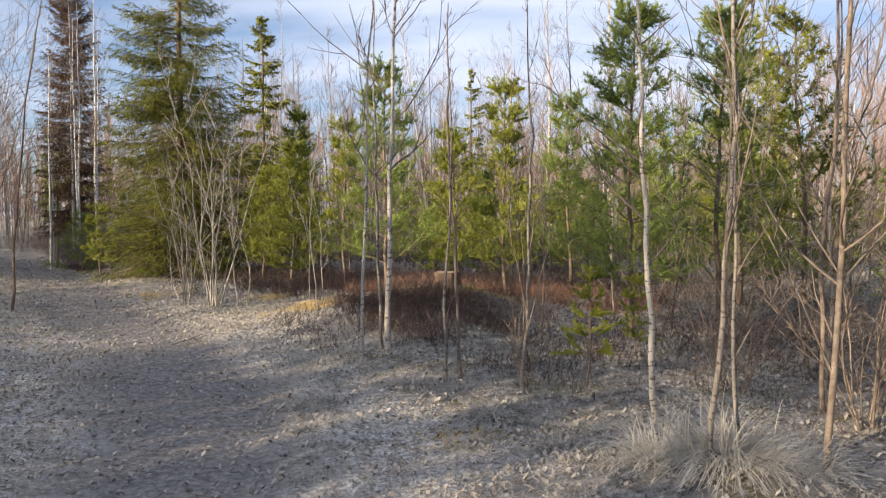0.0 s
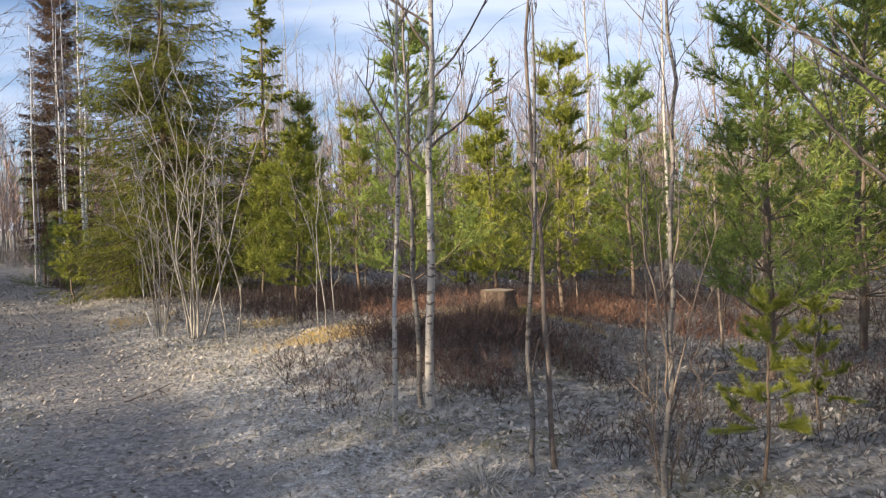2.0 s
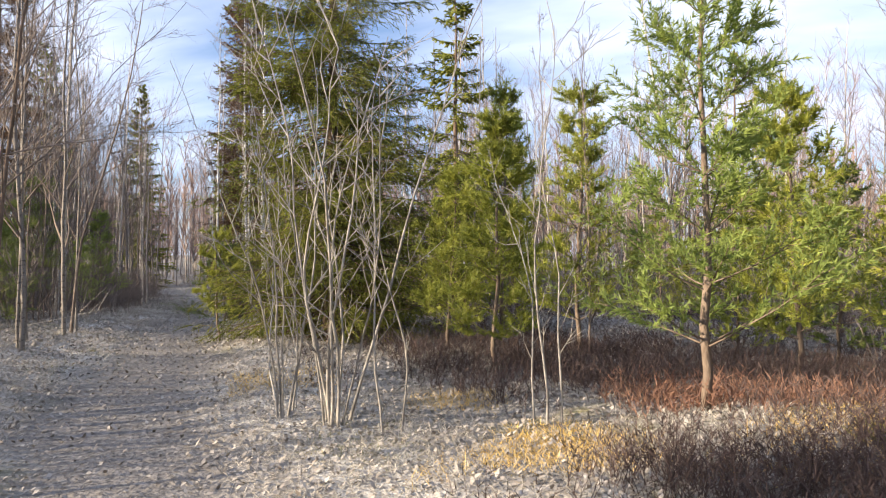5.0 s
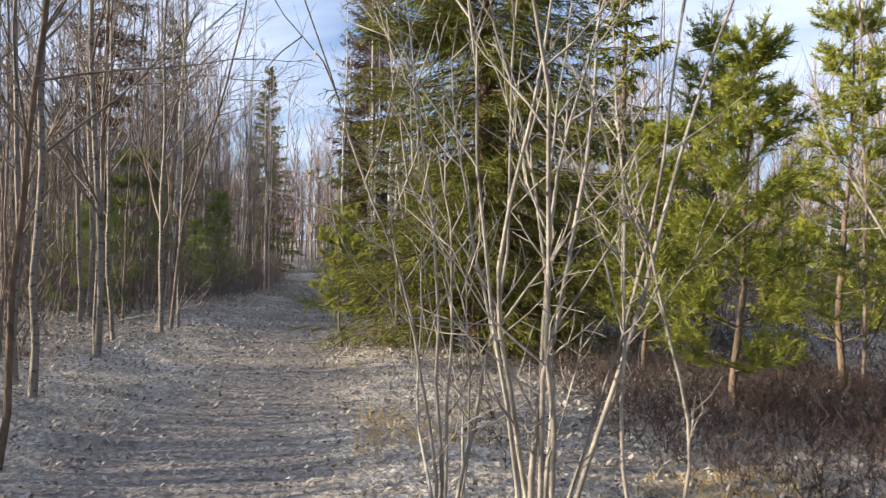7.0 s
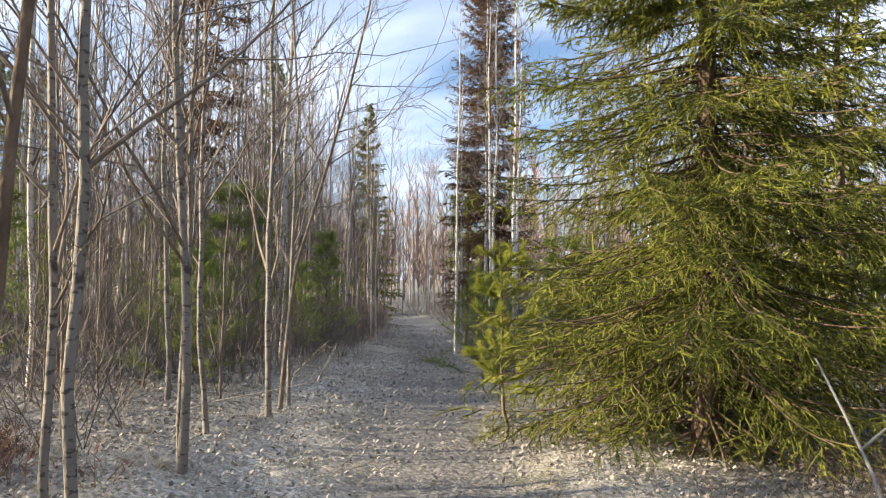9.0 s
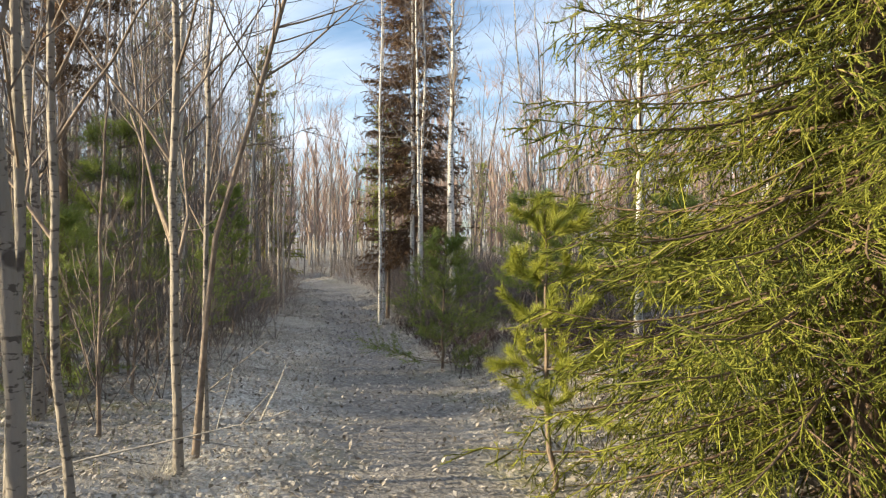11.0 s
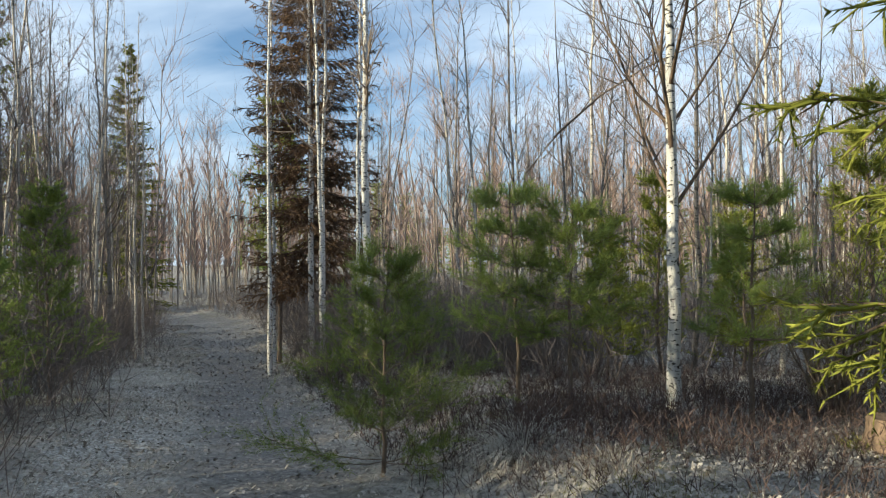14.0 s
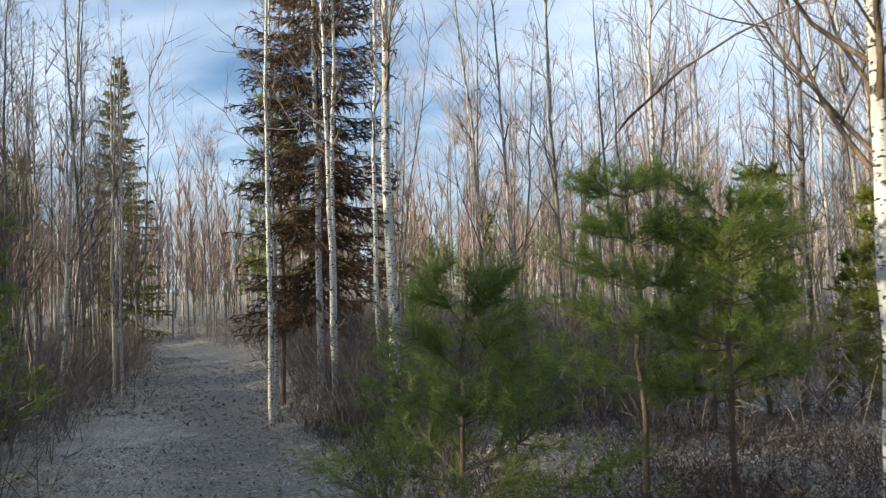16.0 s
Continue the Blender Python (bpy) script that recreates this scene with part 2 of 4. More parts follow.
def ground_material():
    m = material("forest_floor", (0.082, 0.073, 0.065), (0.39, 0.36, 0.32), scale=9, rough=0.95, bump=1.0, fine=28, detail=11)
    nt = m.node_tree
    bsdf = nt.nodes["Principled BSDF"]
    litter = bsdf.inputs["Base Color"].links[0].from_socket
    co = nt.nodes.new("ShaderNodeTexCoord")

    def tone(scale, c0, c1, lo=0.35, hi=0.65, detail=8):
        nz = nt.nodes.new("ShaderNodeTexNoise")
        nz.inputs["Scale"].default_value = scale
        nz.inputs["Detail"].default_value = detail
        nz.inputs["Roughness"].default_value = 0.7
        nt.links.new(co.outputs["Object"], nz.inputs["Vector"])
        rp = nt.nodes.new("ShaderNodeValToRGB")
        rp.color_ramp.elements[0].position, rp.color_ramp.elements[1].position = lo, hi
        rp.color_ramp.elements[0].color, rp.color_ramp.elements[1].color = (*c0, 1), (*c1, 1)
        nt.links.new(nz.outputs["Fac"], rp.inputs[0])
        return rp.outputs[0]

    def blend(fac, a0, b0):
        mx = nt.nodes.new("ShaderNodeMix")
        mx.data_type = "RGBA"
        nt.links.new(fac, mx.inputs["Factor"])
        nt.links.new(a0, mx.inputs["A"])
        nt.links.new(b0, mx.inputs["B"])
        return mx.outputs["Result"]

    def attr(name):
        at = nt.nodes.new("ShaderNodeAttribute")
        at.attribute_name = name
        return at.outputs["Fac"]

    def broken(fac, scale, amount):
        """The edge of a patch, frayed by noise."""
        nz = nt.nodes.new("ShaderNodeTexNoise")
        nz.inputs["Scale"].default_value = scale
        nz.inputs["Detail"].default_value = 6
        nt.links.new(co.outputs["Object"], nz.inputs["Vector"])
        sub = nt.nodes.new("ShaderNodeMath")
        sub.operation = "MULTIPLY_ADD"
        nt.links.new(nz.outputs["Fac"], sub.inputs[0])
        sub.inputs[1].default_value = amount
        sub.inputs[2].default_value = -amount / 2
        add = nt.nodes.new("ShaderNodeMath")
        add.operation = "ADD"
        add.use_clamp = True
        nt.links.new(fac, add.inputs[0])
        nt.links.new(sub.outputs[0], add.inputs[1])
        return add.outputs[0]

    mossy = tone(0.9, (0, 0, 0), (1, 1, 1), 0.55, 0.68)
    base = blend(mossy, litter, tone(14, (0.10, 0.10, 0.03), (0.22, 0.20, 0.07)))
    pale = tone(30, (0.19, 0.175, 0.155), (0.68, 0.645, 0.59), 0.38, 0.60)
    dirt = tone(22, (0.09, 0.083, 0.079), (0.33, 0.308, 0.288), 0.36, 0.66, detail=12)
    base = blend(broken(attr("verge"), 6, 1.4), base, pale)
    base = blend(broken(attr("worn"), 9, 1.0), base, dirt)
    nt.links.new(base, bsdf.inputs["Base Color"])
    return m


build_ground()


# ---- tree makers ----
def unit(v):
    return v / np.maximum(np.linalg.norm(v, axis=-1, keepdims=True), 1e-9)


def tubes(points, radii, sides):
    """Many tapered tubes at once: points (B, n, 3), radii (B, n). Returns verts and quads."""
    b, n = radii.shape
    tang = unit(np.gradient(points, axis=1))
    ref = np.where(np.abs(tang[..., 2:3]) > 0.9, np.array([1.0, 0, 0]), np.array([0, 0, 1.0]))
    u = unit(np.cross(tang, ref))
    w = np.cross(tang, u)
    ang = np.arange(sides) * 2 * np.pi / sides
    ring = u[:, :, None] * np.cos(ang)[:, None] + w[:, :, None] * np.sin(ang)[:, None]
    verts = points[:, :, None] + ring * radii[:, :, None, None]
    idx = np.arange(b * n * sides).reshape(b, n, sides)
    nxt = np.roll(idx, -1, axis=2)
    quads = np.stack([idx[:, :-1], nxt[:, :-1], nxt[:, 1:], idx[:, 1:]], -1).reshape(-1, 4)
    return verts.reshape(-1, 3), quads


def merge(pieces):
    """Join (verts, faces) pairs whose faces have one size."""
    vs, fs, off = [], [], 0
    for v, f in pieces:
        vs.append(v)
        fs.append(f + off)
        off += len(v)
    return np.concatenate(vs), np.concatenate(fs)


def along(points, s):
    """Places and directions at the fractions s (B, k) of polylines (B, n, 3)."""
    n = points.shape[1]
    f = np.clip(s * (n - 1), 0, n - 1.001)
    i = f.astype(int)
    b = np.arange(len(points))[:, None]
    p0, p1 = points[b, i], points[b, i + 1]
    return p0 + (p1 - p0) * (f - i)[..., None], unit(p1 - p0)


def grow(rng, base, head, length, n, rise, wobble):
    """Bent stems from base along head: rise bends them up (or down), wobble shakes them."""
    b = len(base)
    pts = np.zeros((b, n, 3))
    pts[:, 0] = base
    d = head.copy()
    step = (length / (n - 1))[:, None]
    for k in range(1, n):
        d = unit(d + np.array([0, 0, 1.0]) * rise + rng.normal(0, wobble, (b, 3)))
        pts[:, k] = pts[:, k - 1] + d * step
    return pts


def side_heads(rng, tang, spread):
    """Directions that leave the parent's line by about spread degrees."""
    r = rng.normal(size=tang.shape)
    r = unit(r - (r * tang).sum(-1, keepdims=True) * tang)
    a = np.radians(spread) * rng.uniform(0.7, 1.3, tang.shape[:-1] + (1,))
    return unit(tang * np.cos(a) + r * np.sin(a))


def blades(rng, base, head, length, width):
    """Thin single-triangle needles or grass blades."""
    side = unit(np.cross(head, rng.normal(size=head.shape))) * (width / 2)[:, None]
    v = np.stack([base - side, base + side, base + head * length[:, None]], 1)
    return v.reshape(-1, 3), np.arange(len(base) * 3).reshape(-1, 3)


def thing(name, label, category, group=""):
    return tagged(new(name), label, category, group)


def part(name, me, parent, label=""):
    ob = new(name, me)
    ob.parent = parent
    return tagged(ob, label) if label else ob


def mixed(pieces):
    """Join (verts, faces) pairs of any face size: verts and a list of face blocks."""
    vs, fs, off = [], {}, 0
    for v, f in pieces:
        vs.append(v)
        fs.setdefault(f.shape[1], []).append(f + off)
        off += len(v)
    return np.concatenate(vs), [np.concatenate(f) for f in fs.values()]


def twig_blades(rng, parents, per, lengths, spread, width, rise=0.15):
    q, tg = along(parents, rng.uniform(0.15, 1.0, (len(parents), per)))
    hd = unit(side_heads(rng, tg, spread) + np.array([0, 0, rise])).reshape(-1, 3)
    ln = np.repeat(lengths, per) * rng.uniform(0.35, 0.9, len(hd))
    return blades(rng, q.reshape(-1, 3), hd, ln, np.full(len(hd), width))


def bare_tree(seed, name, label, category, height, radius, bark, limbs=34, first=0.25, reach=0.28, spread=48, sub=5, twigs=3, rise=0.10, lean=(0, 0), wobble=0.035, group="", pts=None,
              limb_mat=None, twig_mat=None, thin=1.0, hero=False, far=False):
    """A leafless tree: a slim trunk, limbs that climb, and two orders of twigs. hero: each limb is a part."""
    rng = np.random.default_rng(seed)
    if pts is None:
        n = 9 if far else 16
        k = np.linspace(0, 1, n)
        walkx = np.cumsum(rng.normal(0, wobble, n)) * height / n * 2 + lean[0] * k ** 1.5
        walky = np.cumsum(rng.normal(0, wobble, n)) * height / n * 2 + lean[1] * k ** 1.5
        trunk = np.stack([walkx - walkx[0], walky - walky[0], k * height - 0.06], -1)
    else:
        trunk = np.array(pts, float)
        n = len(trunk)
        k = np.linspace(0, 1, n)
    rad = radius * (1 - k) ** 0.8 * 0.95 + 0.004
    rad[0] *= 1.25
    root = thing(name, label, category, group)
    v, f = tubes(trunk[None], rad[None], 5 if far else 8)
    part("trunk", make_mesh("trunk", v, f, bark, smooth=True), root)
    s = np.sort(rng.uniform(first, 0.98, limbs))
    base, tang = along(trunk[None], s[None])
    base, tang = base[0], tang[0]
    head = side_heads(rng, tang, spread)
    ln = height * reach * rng.uniform(0.45, 1.1, limbs) * np.clip(1.25 - s, 0.2, 1)
    m = 4 if far else 7
    b1 = grow(rng, base, head, ln, m, rise, 0.10)
    r0 = np.interp(s, k, rad) * rng.uniform(0.35, 0.6, limbs) * thin
    r1 = np.maximum(r0[:, None] * np.linspace(1, 0.25, m), 0.0022)
    pieces = []
    if hero:
        for i in range(limbs):
            v, f = tubes(b1[i:i + 1], r1[i:i + 1], 5)
            part("limb", make_mesh("limb", v, f, limb_mat or M_STEM, smooth=True), root)
    else:
        pieces.append(tubes(b1, r1, 3))
    q, tg = along(b1, rng.uniform(0.2, 1.0, (limbs, sub)))
    hd = side_heads(rng, tg, 38).reshape(-1, 3)
    l2 = np.repeat(ln, sub) * rng.uniform(0.25, 0.65, limbs * sub)
    if far:
        b2 = grow(rng, q.reshape(-1, 3), hd, l2, 3, rise * 1.2, 0.12)
        pieces.append(blades(rng, b2[:, 0], unit(b2[:, 2] - b2[:, 0]), l2, np.full(len(l2), 0.012)))
        pieces.append(twig_blades(rng, b2, twigs, l2, 35, 0.007))
    else:
        b2 = grow(rng, q.reshape(-1, 3), hd, l2, 4, rise * 1.2, 0.12)
        pieces.append(tubes(b2, np.repeat(np.maximum(r0, 0.006), sub)[:, None] * np.linspace(0.4, 0.15, 4) + 0.0008, 3))
        pieces.append(twig_blades(rng, b2, twigs, l2, 36, 0.0045))
    v, f = mixed(pieces)
    tagged(part("crown", make_mesh("crown", v, f, twig_mat or M_TWIG), root), kind="stuff")
    return root


def shoot_needles(rng, b, per, length, width, lo, flare, fill=1.0):
    """Needles set all round the outer part of each shoot b (B, n, 3)."""
    s = lo + (1 - lo) * rng.uniform(0, 1, (len(b), per)) ** fill
    q, tg = along(b, s)
    hd = side_heads(rng, tg, flare).reshape(-1, 3)
    k = len(hd)
    return blades(rng, q.reshape(-1, 3), hd, length * rng.uniform(0.7, 1.2, k), np.full(k, width))


def spruce_tree(seed, label, height, reach, whorls, per, side, needles, width, mat=None, group="", size=0.022, gaps=0.0, first=0.03, name="spruce_tree", power=0.75, stout=0.010, jitter=0.5, core=0.0, fine=3, thin_top=0.0, flare=56):
    """A spruce: tiers of drooping boughs that turn up at the tips, hung with side shoots, all thick with short needles."""
    rng = np.random.default_rng(seed)
    root = thing(name, label, "tree", group)
    k = np.linspace(0, 1, 14)
    trunk = np.stack([np.cumsum(rng.normal(0, 0.012, 14)), np.cumsum(rng.normal(0, 0.012, 14)), k * height - 0.08], -1)
    rad = height * stout * (1 - k) + 0.008
    rad[0] *= 1.3
    v, f = tubes(trunk[None], rad[None], 9)
    part("trunk", make_mesh("trunk", v, f, M_CONIFER_BARK, smooth=True), root)
    s = np.repeat(first + (0.985 - first) * (np.arange(whorls) + 0.5) / whorls, per)
    s = np.clip(s + rng.normal(0, jitter / whorls, len(s)), first, 0.985)
    s = s[rng.uniform(size=len(s)) > gaps + np.interp(s, [0, 0.42, 0.55, 1], [0, 0, thin_top, thin_top])]
    nb = len(s)
    base, _ = along(trunk[None], s[None])
    az = rng.uniform(0, 2 * np.pi, nb)
    up = np.interp(s, [0, 0.35, 0.75, 1], [-0.22, -0.05, 0.30, 0.9])
    head = unit(np.stack([np.cos(az), np.sin(az), up + rng.normal(0, 0.08, nb)], -1))
    ln = reach * (1 - s) ** power * rng.uniform(0.72, 1.12, nb) * np.interp(s, [0, 0.12, 1], [0.92, 1, 1]) + 0.10
    b1 = np.zeros((nb, 8, 3))
    b1[:, 0] = base[0]
    d = head.copy()
    for i in range(1, 8):
        d = unit(d + np.array([0, 0, 1.0]) * (-0.07 if i < 4 else 0.10) + rng.normal(0, 0.035, (nb, 3)))
        b1[:, i] = b1[:, i - 1] + d * (ln / 7)[:, None]
    pieces = [tubes(b1, np.interp(s, [0, 1], [0.014, 0.005])[:, None] * np.linspace(1, 0.2, 8), 4)]
    u = np.linspace(0.12, 1.0, side)[None] + rng.uniform(-0.03, 0.03, (nb, side))
    u = np.clip(u, 0.05, 1)
    q, tg = along(b1, u)
    flat = unit(np.cross(tg, np.array([0, 0, 1.0])))
    sign = np.where((np.arange(side) % 2)[None] == 0, 1.0, -1.0)[..., None]
    hd = unit(tg * 0.75 + flat * sign * rng.uniform(0.5, 0.9, (nb, side, 1)) + np.array([0, 0, -0.36]) + rng.normal(0, 0.10, (nb, side, 3)))
    l2 = (ln[:, None] * (0.22 * (1.15 - u) + 0.06) * rng.uniform(0.7, 1.25, (nb, side)) + 0.05).reshape(-1)
    b2 = grow(rng, q.reshape(-1, 3), hd.reshape(-1, 3), l2, 4, -0.03, 0.13)
    pieces.append(blades(rng, b2[:, 0], unit(b2[:, 3] - b2[:, 0]), l2, np.full(len(b2), 0.007)))
    v, f = mixed(pieces)
    tagged(part("branchwork", make_mesh("branchwork", v, f, M_CONIFER_BARK), root), kind="stuff")
    green = [shoot_needles(rng, b1, needles * 2, size, width, 0.12, flare + 6)]
    green.append(shoot_needles(rng, b2, needles, size, width, 0.0, flare + 2))
    q, tg = along(b2, rng.uniform(0.15, 0.95, (len(b2), fine)))
    hd = unit(side_heads(rng, tg, 45) + np.array([0, 0, -0.30])).reshape(-1, 3)
    b3 = grow(rng, q.reshape(-1, 3), hd, np.repeat(l2, fine) * rng.uniform(0.2, 0.5, len(hd)) + 0.025, 3, 0.0, 0.12)
    green.append(shoot_needles(rng, b3, max(4, needles * 3 // 5), size, width, 0.0, flare))
    if core:
        # the thick of the needles close along each shoot
        green.append(tubes(b1[:, 2:], np.full((nb, 6), core) * np.linspace(0.9, 0.7, 6), 3))
        green.append(tubes(b2, core * rng.uniform(0.7, 1.2, (len(b2), 1)) * np.array([0.8, 1.0, 0.9, 0.15]), 3))
        green.append(tubes(b3, core * rng.uniform(0.6, 1.2, (len(b3), 1)) * np.array([0.8, 1.0, 0.15]), 3))
    v, f = mixed(green)
    tagged(part("foliage", make_mesh("foliage", v, f, mat or M_SPRUCE), root), kind="stuff")
    return root


def pine_tree(seed, label, height, reach, whorls, per, needles, width, mat=None, group="", size=0.05, first=0.15, side=4, up_old=0.25, name="pine_tree", power=0.8, fine=1, along_bough=0.30, flat=1.0):
    """A young pine: tiers of rising boughs with upright shoots, long needles along the last years' growth."""
    rng = np.random.default_rng(seed)
    root = thing(name, label, "tree", group)
    k = np.linspace(0, 1, 12)
    trunk = np.stack([np.cumsum(rng.normal(0, 0.015, 12)), np.cumsum(rng.normal(0, 0.015, 12)), k * height - 0.06], -1)
    rad = height * 0.009 * (1 - k) ** 0.9 + 0.004
    v, f = tubes(trunk[None], rad[None], 7)
    part("trunk", make_mesh("trunk", v, f, M_PINE_BARK, smooth=True), root)
    tier = first + (0.93 - first) * (np.arange(whorls) + 0.4) / (whorls - 0.4)
    s = np.repeat(tier, per) + rng.normal(0, 0.006, whorls * per)
    nb = len(s)
    base, _ = along(trunk[None], np.clip(s, 0, 0.99)[None])
    az = (np.tile(np.arange(per) * 2 * np.pi / per, whorls) + np.repeat(rng.uniform(0, 6, whorls), per) + rng.normal(0, 0.3, nb))
    up = np.interp(s, [0, 0.4, 0.75, 0.92, 1], [up_old - 0.2, up_old - 0.05, up_old + 0.25 * flat, up_old + 0.65 * flat, 0.6 + flat])
    head = unit(np.stack([np.cos(az), np.sin(az), up + rng.normal(0, 0.12, nb)], -1))
    ln = reach * (0.24 + 0.76 * np.clip(1.0 - s, 0.02, 1) ** power) * rng.uniform(0.6, 1.15, nb) + 0.03
    b1 = grow(rng, base[0], head, ln, 6, 0.07, 0.07)
    pieces = [tubes(b1, np.interp(s, [0, 1], [0.0025 * height, 0.0045])[:, None] * np.linspace(1, 0.35, 6), 4)]
    q, tg = along(b1, rng.uniform(0.35, 0.95, (nb, side)))
    hd = unit(side_heads(rng, tg, 50) * np.array([1, 1, 0.55]) + np.array([0, 0, 0.15])).reshape(-1, 3)
    l2 = np.repeat(ln, side) * rng.uniform(0.22, 0.45, nb * side) + 0.05
    b2 = grow(rng, q.reshape(-1, 3), hd, l2, 4, 0.12, 0.06)
    pieces.append(blades(rng, b2[:, 0], unit(b2[:, 3] - b2[:, 0]), l2, np.full(len(b2), 0.008)))
    v, f = mixed(pieces)
    tagged(part("branchwork", make_mesh("branchwork", v, f, M_PINE_BARK), root), kind="stuff")
    q, tg = along(b2, rng.uniform(0.25, 0.95, (len(b2), fine)))
    hd = unit(side_heads(rng, tg, 42) * np.array([1, 1, 0.6]) + np.array([0, 0, 0.12])).reshape(-1, 3)
    b3 = grow(rng, q.reshape(-1, 3), hd, np.repeat(l2, fine) * rng.uniform(0.4, 0.7, len(hd)) + 0.03, 3, 0.10, 0.05)
    green = [shoot_needles(rng, b1, int(needles * 1.8), size, width, along_bough, 40), shoot_needles(rng, b2, needles, size, width, 0.05, 42),
             shoot_needles(rng, b3, max(6, needles * 2 // 3), size, width, 0.05, 42), shoot_needles(rng, trunk[None, -3:], needles * 2, size, width, 0.1, 36)]
    v, f = merge(green)
    tagged(part("foliage", make_mesh("foliage", v, f, mat or M_PINE), root), kind="stuff")
    return root


# ---- planting ----
PROTO = {}


def plant(key, maker, x, y, turn=0.0, size=1.0, tilt=(0, 0), sink=0.0):
    m = pose(x, y, gz(x, y) - sink, tilt[0], tilt[1], turn) @ Matrix.Diagonal((size, size, size, 1))
    if key not in PROTO:
        PROTO[key] = maker()
        PROTO[key].matrix_basis = m
        return PROTO[key]
    ob = PROTO[key]
    return copy_thing(ob, m @ Matrix.Diagonal([1 / c for c in ob.scale] + [1]))


def one(ob, x, y, turn=0.0, size=1.0, tilt=(0, 0), sink=0.0):
    ob.matrix_basis = pose(x, y, gz(x, y) - sink, tilt[0], tilt[1], turn) @ Matrix.Diagonal((size, size, size, 1))
    return ob



def shrub(seed, label, stems, height, radius, spread, mat, group="", name="shrub"):
    """A clump of thin stems from one root, each with side shoots."""
    rng = np.random.default_rng(seed)
    root = thing(name, label, "shrub", group)
    az = rng.uniform(0, 2 * np.pi, stems)
    base = np.stack([np.cos(az), np.sin(az), np.zeros(stems)], -1) * rng.uniform(0.02, 0.12, (stems, 1)) - np.array([0, 0, 0.05])
    head = unit(np.stack([np.cos(az) * spread, np.sin(az) * spread, np.ones(stems)], -1) * rng.uniform(0.6, 1.2, (stems, 1)) + np.array([0, 0, 0.3]))
    ln = height * rng.uniform(0.55, 1.08, stems)
    b1 = grow(rng, base, head, ln, 12, 0.05, 0.085)
    r = radius * rng.uniform(0.6, 1.1, stems)[:, None] * np.linspace(1, 0.2, 12)
    for i in range(stems):
        v, f = tubes(b1[i:i + 1], r[i:i + 1], 6)
        part("stem", make_mesh("stem", v, f, mat, smooth=True), root)
    q, tg = along(b1, rng.uniform(0.12, 1, (stems, 8)))
    hd = side_heads(rng, tg, 40).reshape(-1, 3)
    l2 = np.repeat(ln, 8) * rng.uniform(0.08, 0.28, stems * 8)
    b2 = grow(rng, q.reshape(-1, 3), hd, l2, 5, 0.10, 0.12)
    pieces = [tubes(b2, np.full((len(b2), 5), radius * 0.36) * np.linspace(1, 0.3, 5), 4)]
    q, tg = along(b2, rng.uniform(0.2, 1, (len(b2), 3)))
    hd = side_heads(rng, tg, 40).reshape(-1, 3)
    b3 = grow(rng, q.reshape(-1, 3), hd, np.repeat(l2, 3) * rng.uniform(0.25, 0.55, len(hd)), 3, 0.06, 0.12)
    pieces.append(tubes(b3, np.full((len(b3), 3), 0.0024) * np.array([1.2, 1, 0.7]), 3))
    v, f = merge(pieces)
    tagged(part("twig_spray", make_mesh("twig_spray", v, f, mat), root), kind="stuff")
    return root


# ---- conifers that stand singly ----
one(spruce_tree(11, "tall dense green spruce with boughs to the ground beside the trail", 8.8, 1.85, 30, 20, 24, 19, 0.0062, size=0.026, jitter=0.3, power=0.62, core=0.0042, fine=3, thin_top=0.5, flare=40, first=0.015), -5.43, 15.9)
one(spruce_tree(12, "slim dark green spruce behind the tall spruce", 6.5, 1.35, 24, 6, 12, 8, 0.008, size=0.03, core=0.014, fine=3, thin_top=0.3, jitter=0.25), -4.75, 20.3)
one(spruce_tree(13, "slim sparse spruce among the pines", 6.6, 1.0, 22, 5, 10, 6, 0.010, size=0.035, gaps=0.1, core=0.016, fine=2, thin_top=0.3, jitter=0.25), 0.9, 26.0)
one(spruce_tree(15, "tall slim distant spruce above the birches", 11.2, 1.8, 34, 7, 10, 6, 0.018, size=0.05, gaps=0.1, core=0.024, fine=2), -27.4, 41.8)
plant("spruce0", lambda: spruce_tree(14, "tall dull green spruce in the birch wood", 9.5, 1.7, 26, 6, 10, 5, 0.03, size=0.06, gaps=0.1, group="spruces in the wood"), -22.0, 29.0)

PINES = [("mid", 21, 3.35, 0.85, 8, 5, -0.85, 11.23, M_PINE), ("yellow", 22, 3.35, 0.75, 8, 5, 1.0, 11.9, M_PINE_SUNLIT),
         ("dark", 23, 3.6, 0.85, 8, 6, 2.04, 8.3, M_PINE), ("tall_right", 24, 4.8, 1.1, 8, 6, 4.4, 11.4, M_PINE_SUNLIT),
         ("dark_two", 25, 4.0, 0.95, 8, 6, 3.5, 9.7, M_PINE), ("small_behind", 26, 2.6, 0.65, 8, 5, -2.66, 13.8, M_PINE_SUNLIT)]
for key, seed, h, reach, whorls, per, x, y, mat in PINES:
    # yellow-green here is sunlight put into the needle colour
    tone_word = "yellow-green" if mat is M_PINE_SUNLIT else "dark green"
    plant("pine_" + key, lambda: pine_tree(seed, "young %s pine with long needles in the clearing" % tone_word, h, reach, whorls, per, 34, 0.0105, mat=mat, group="young pines in the clearing", size=0.055, side=8, fine=2, up_old=0.5, along_bough=0.22, first=0.1, flat=0.7, power=0.72), x, y)
plant("pine_yellow", None, -1.9, 15.2, 40, 0.95)
plant("pine_yellow", None, -3.2, 17.0, 140, 1.05)
plant("pine_small_behind", None, -3.5, 15.1, 80, 0.85)
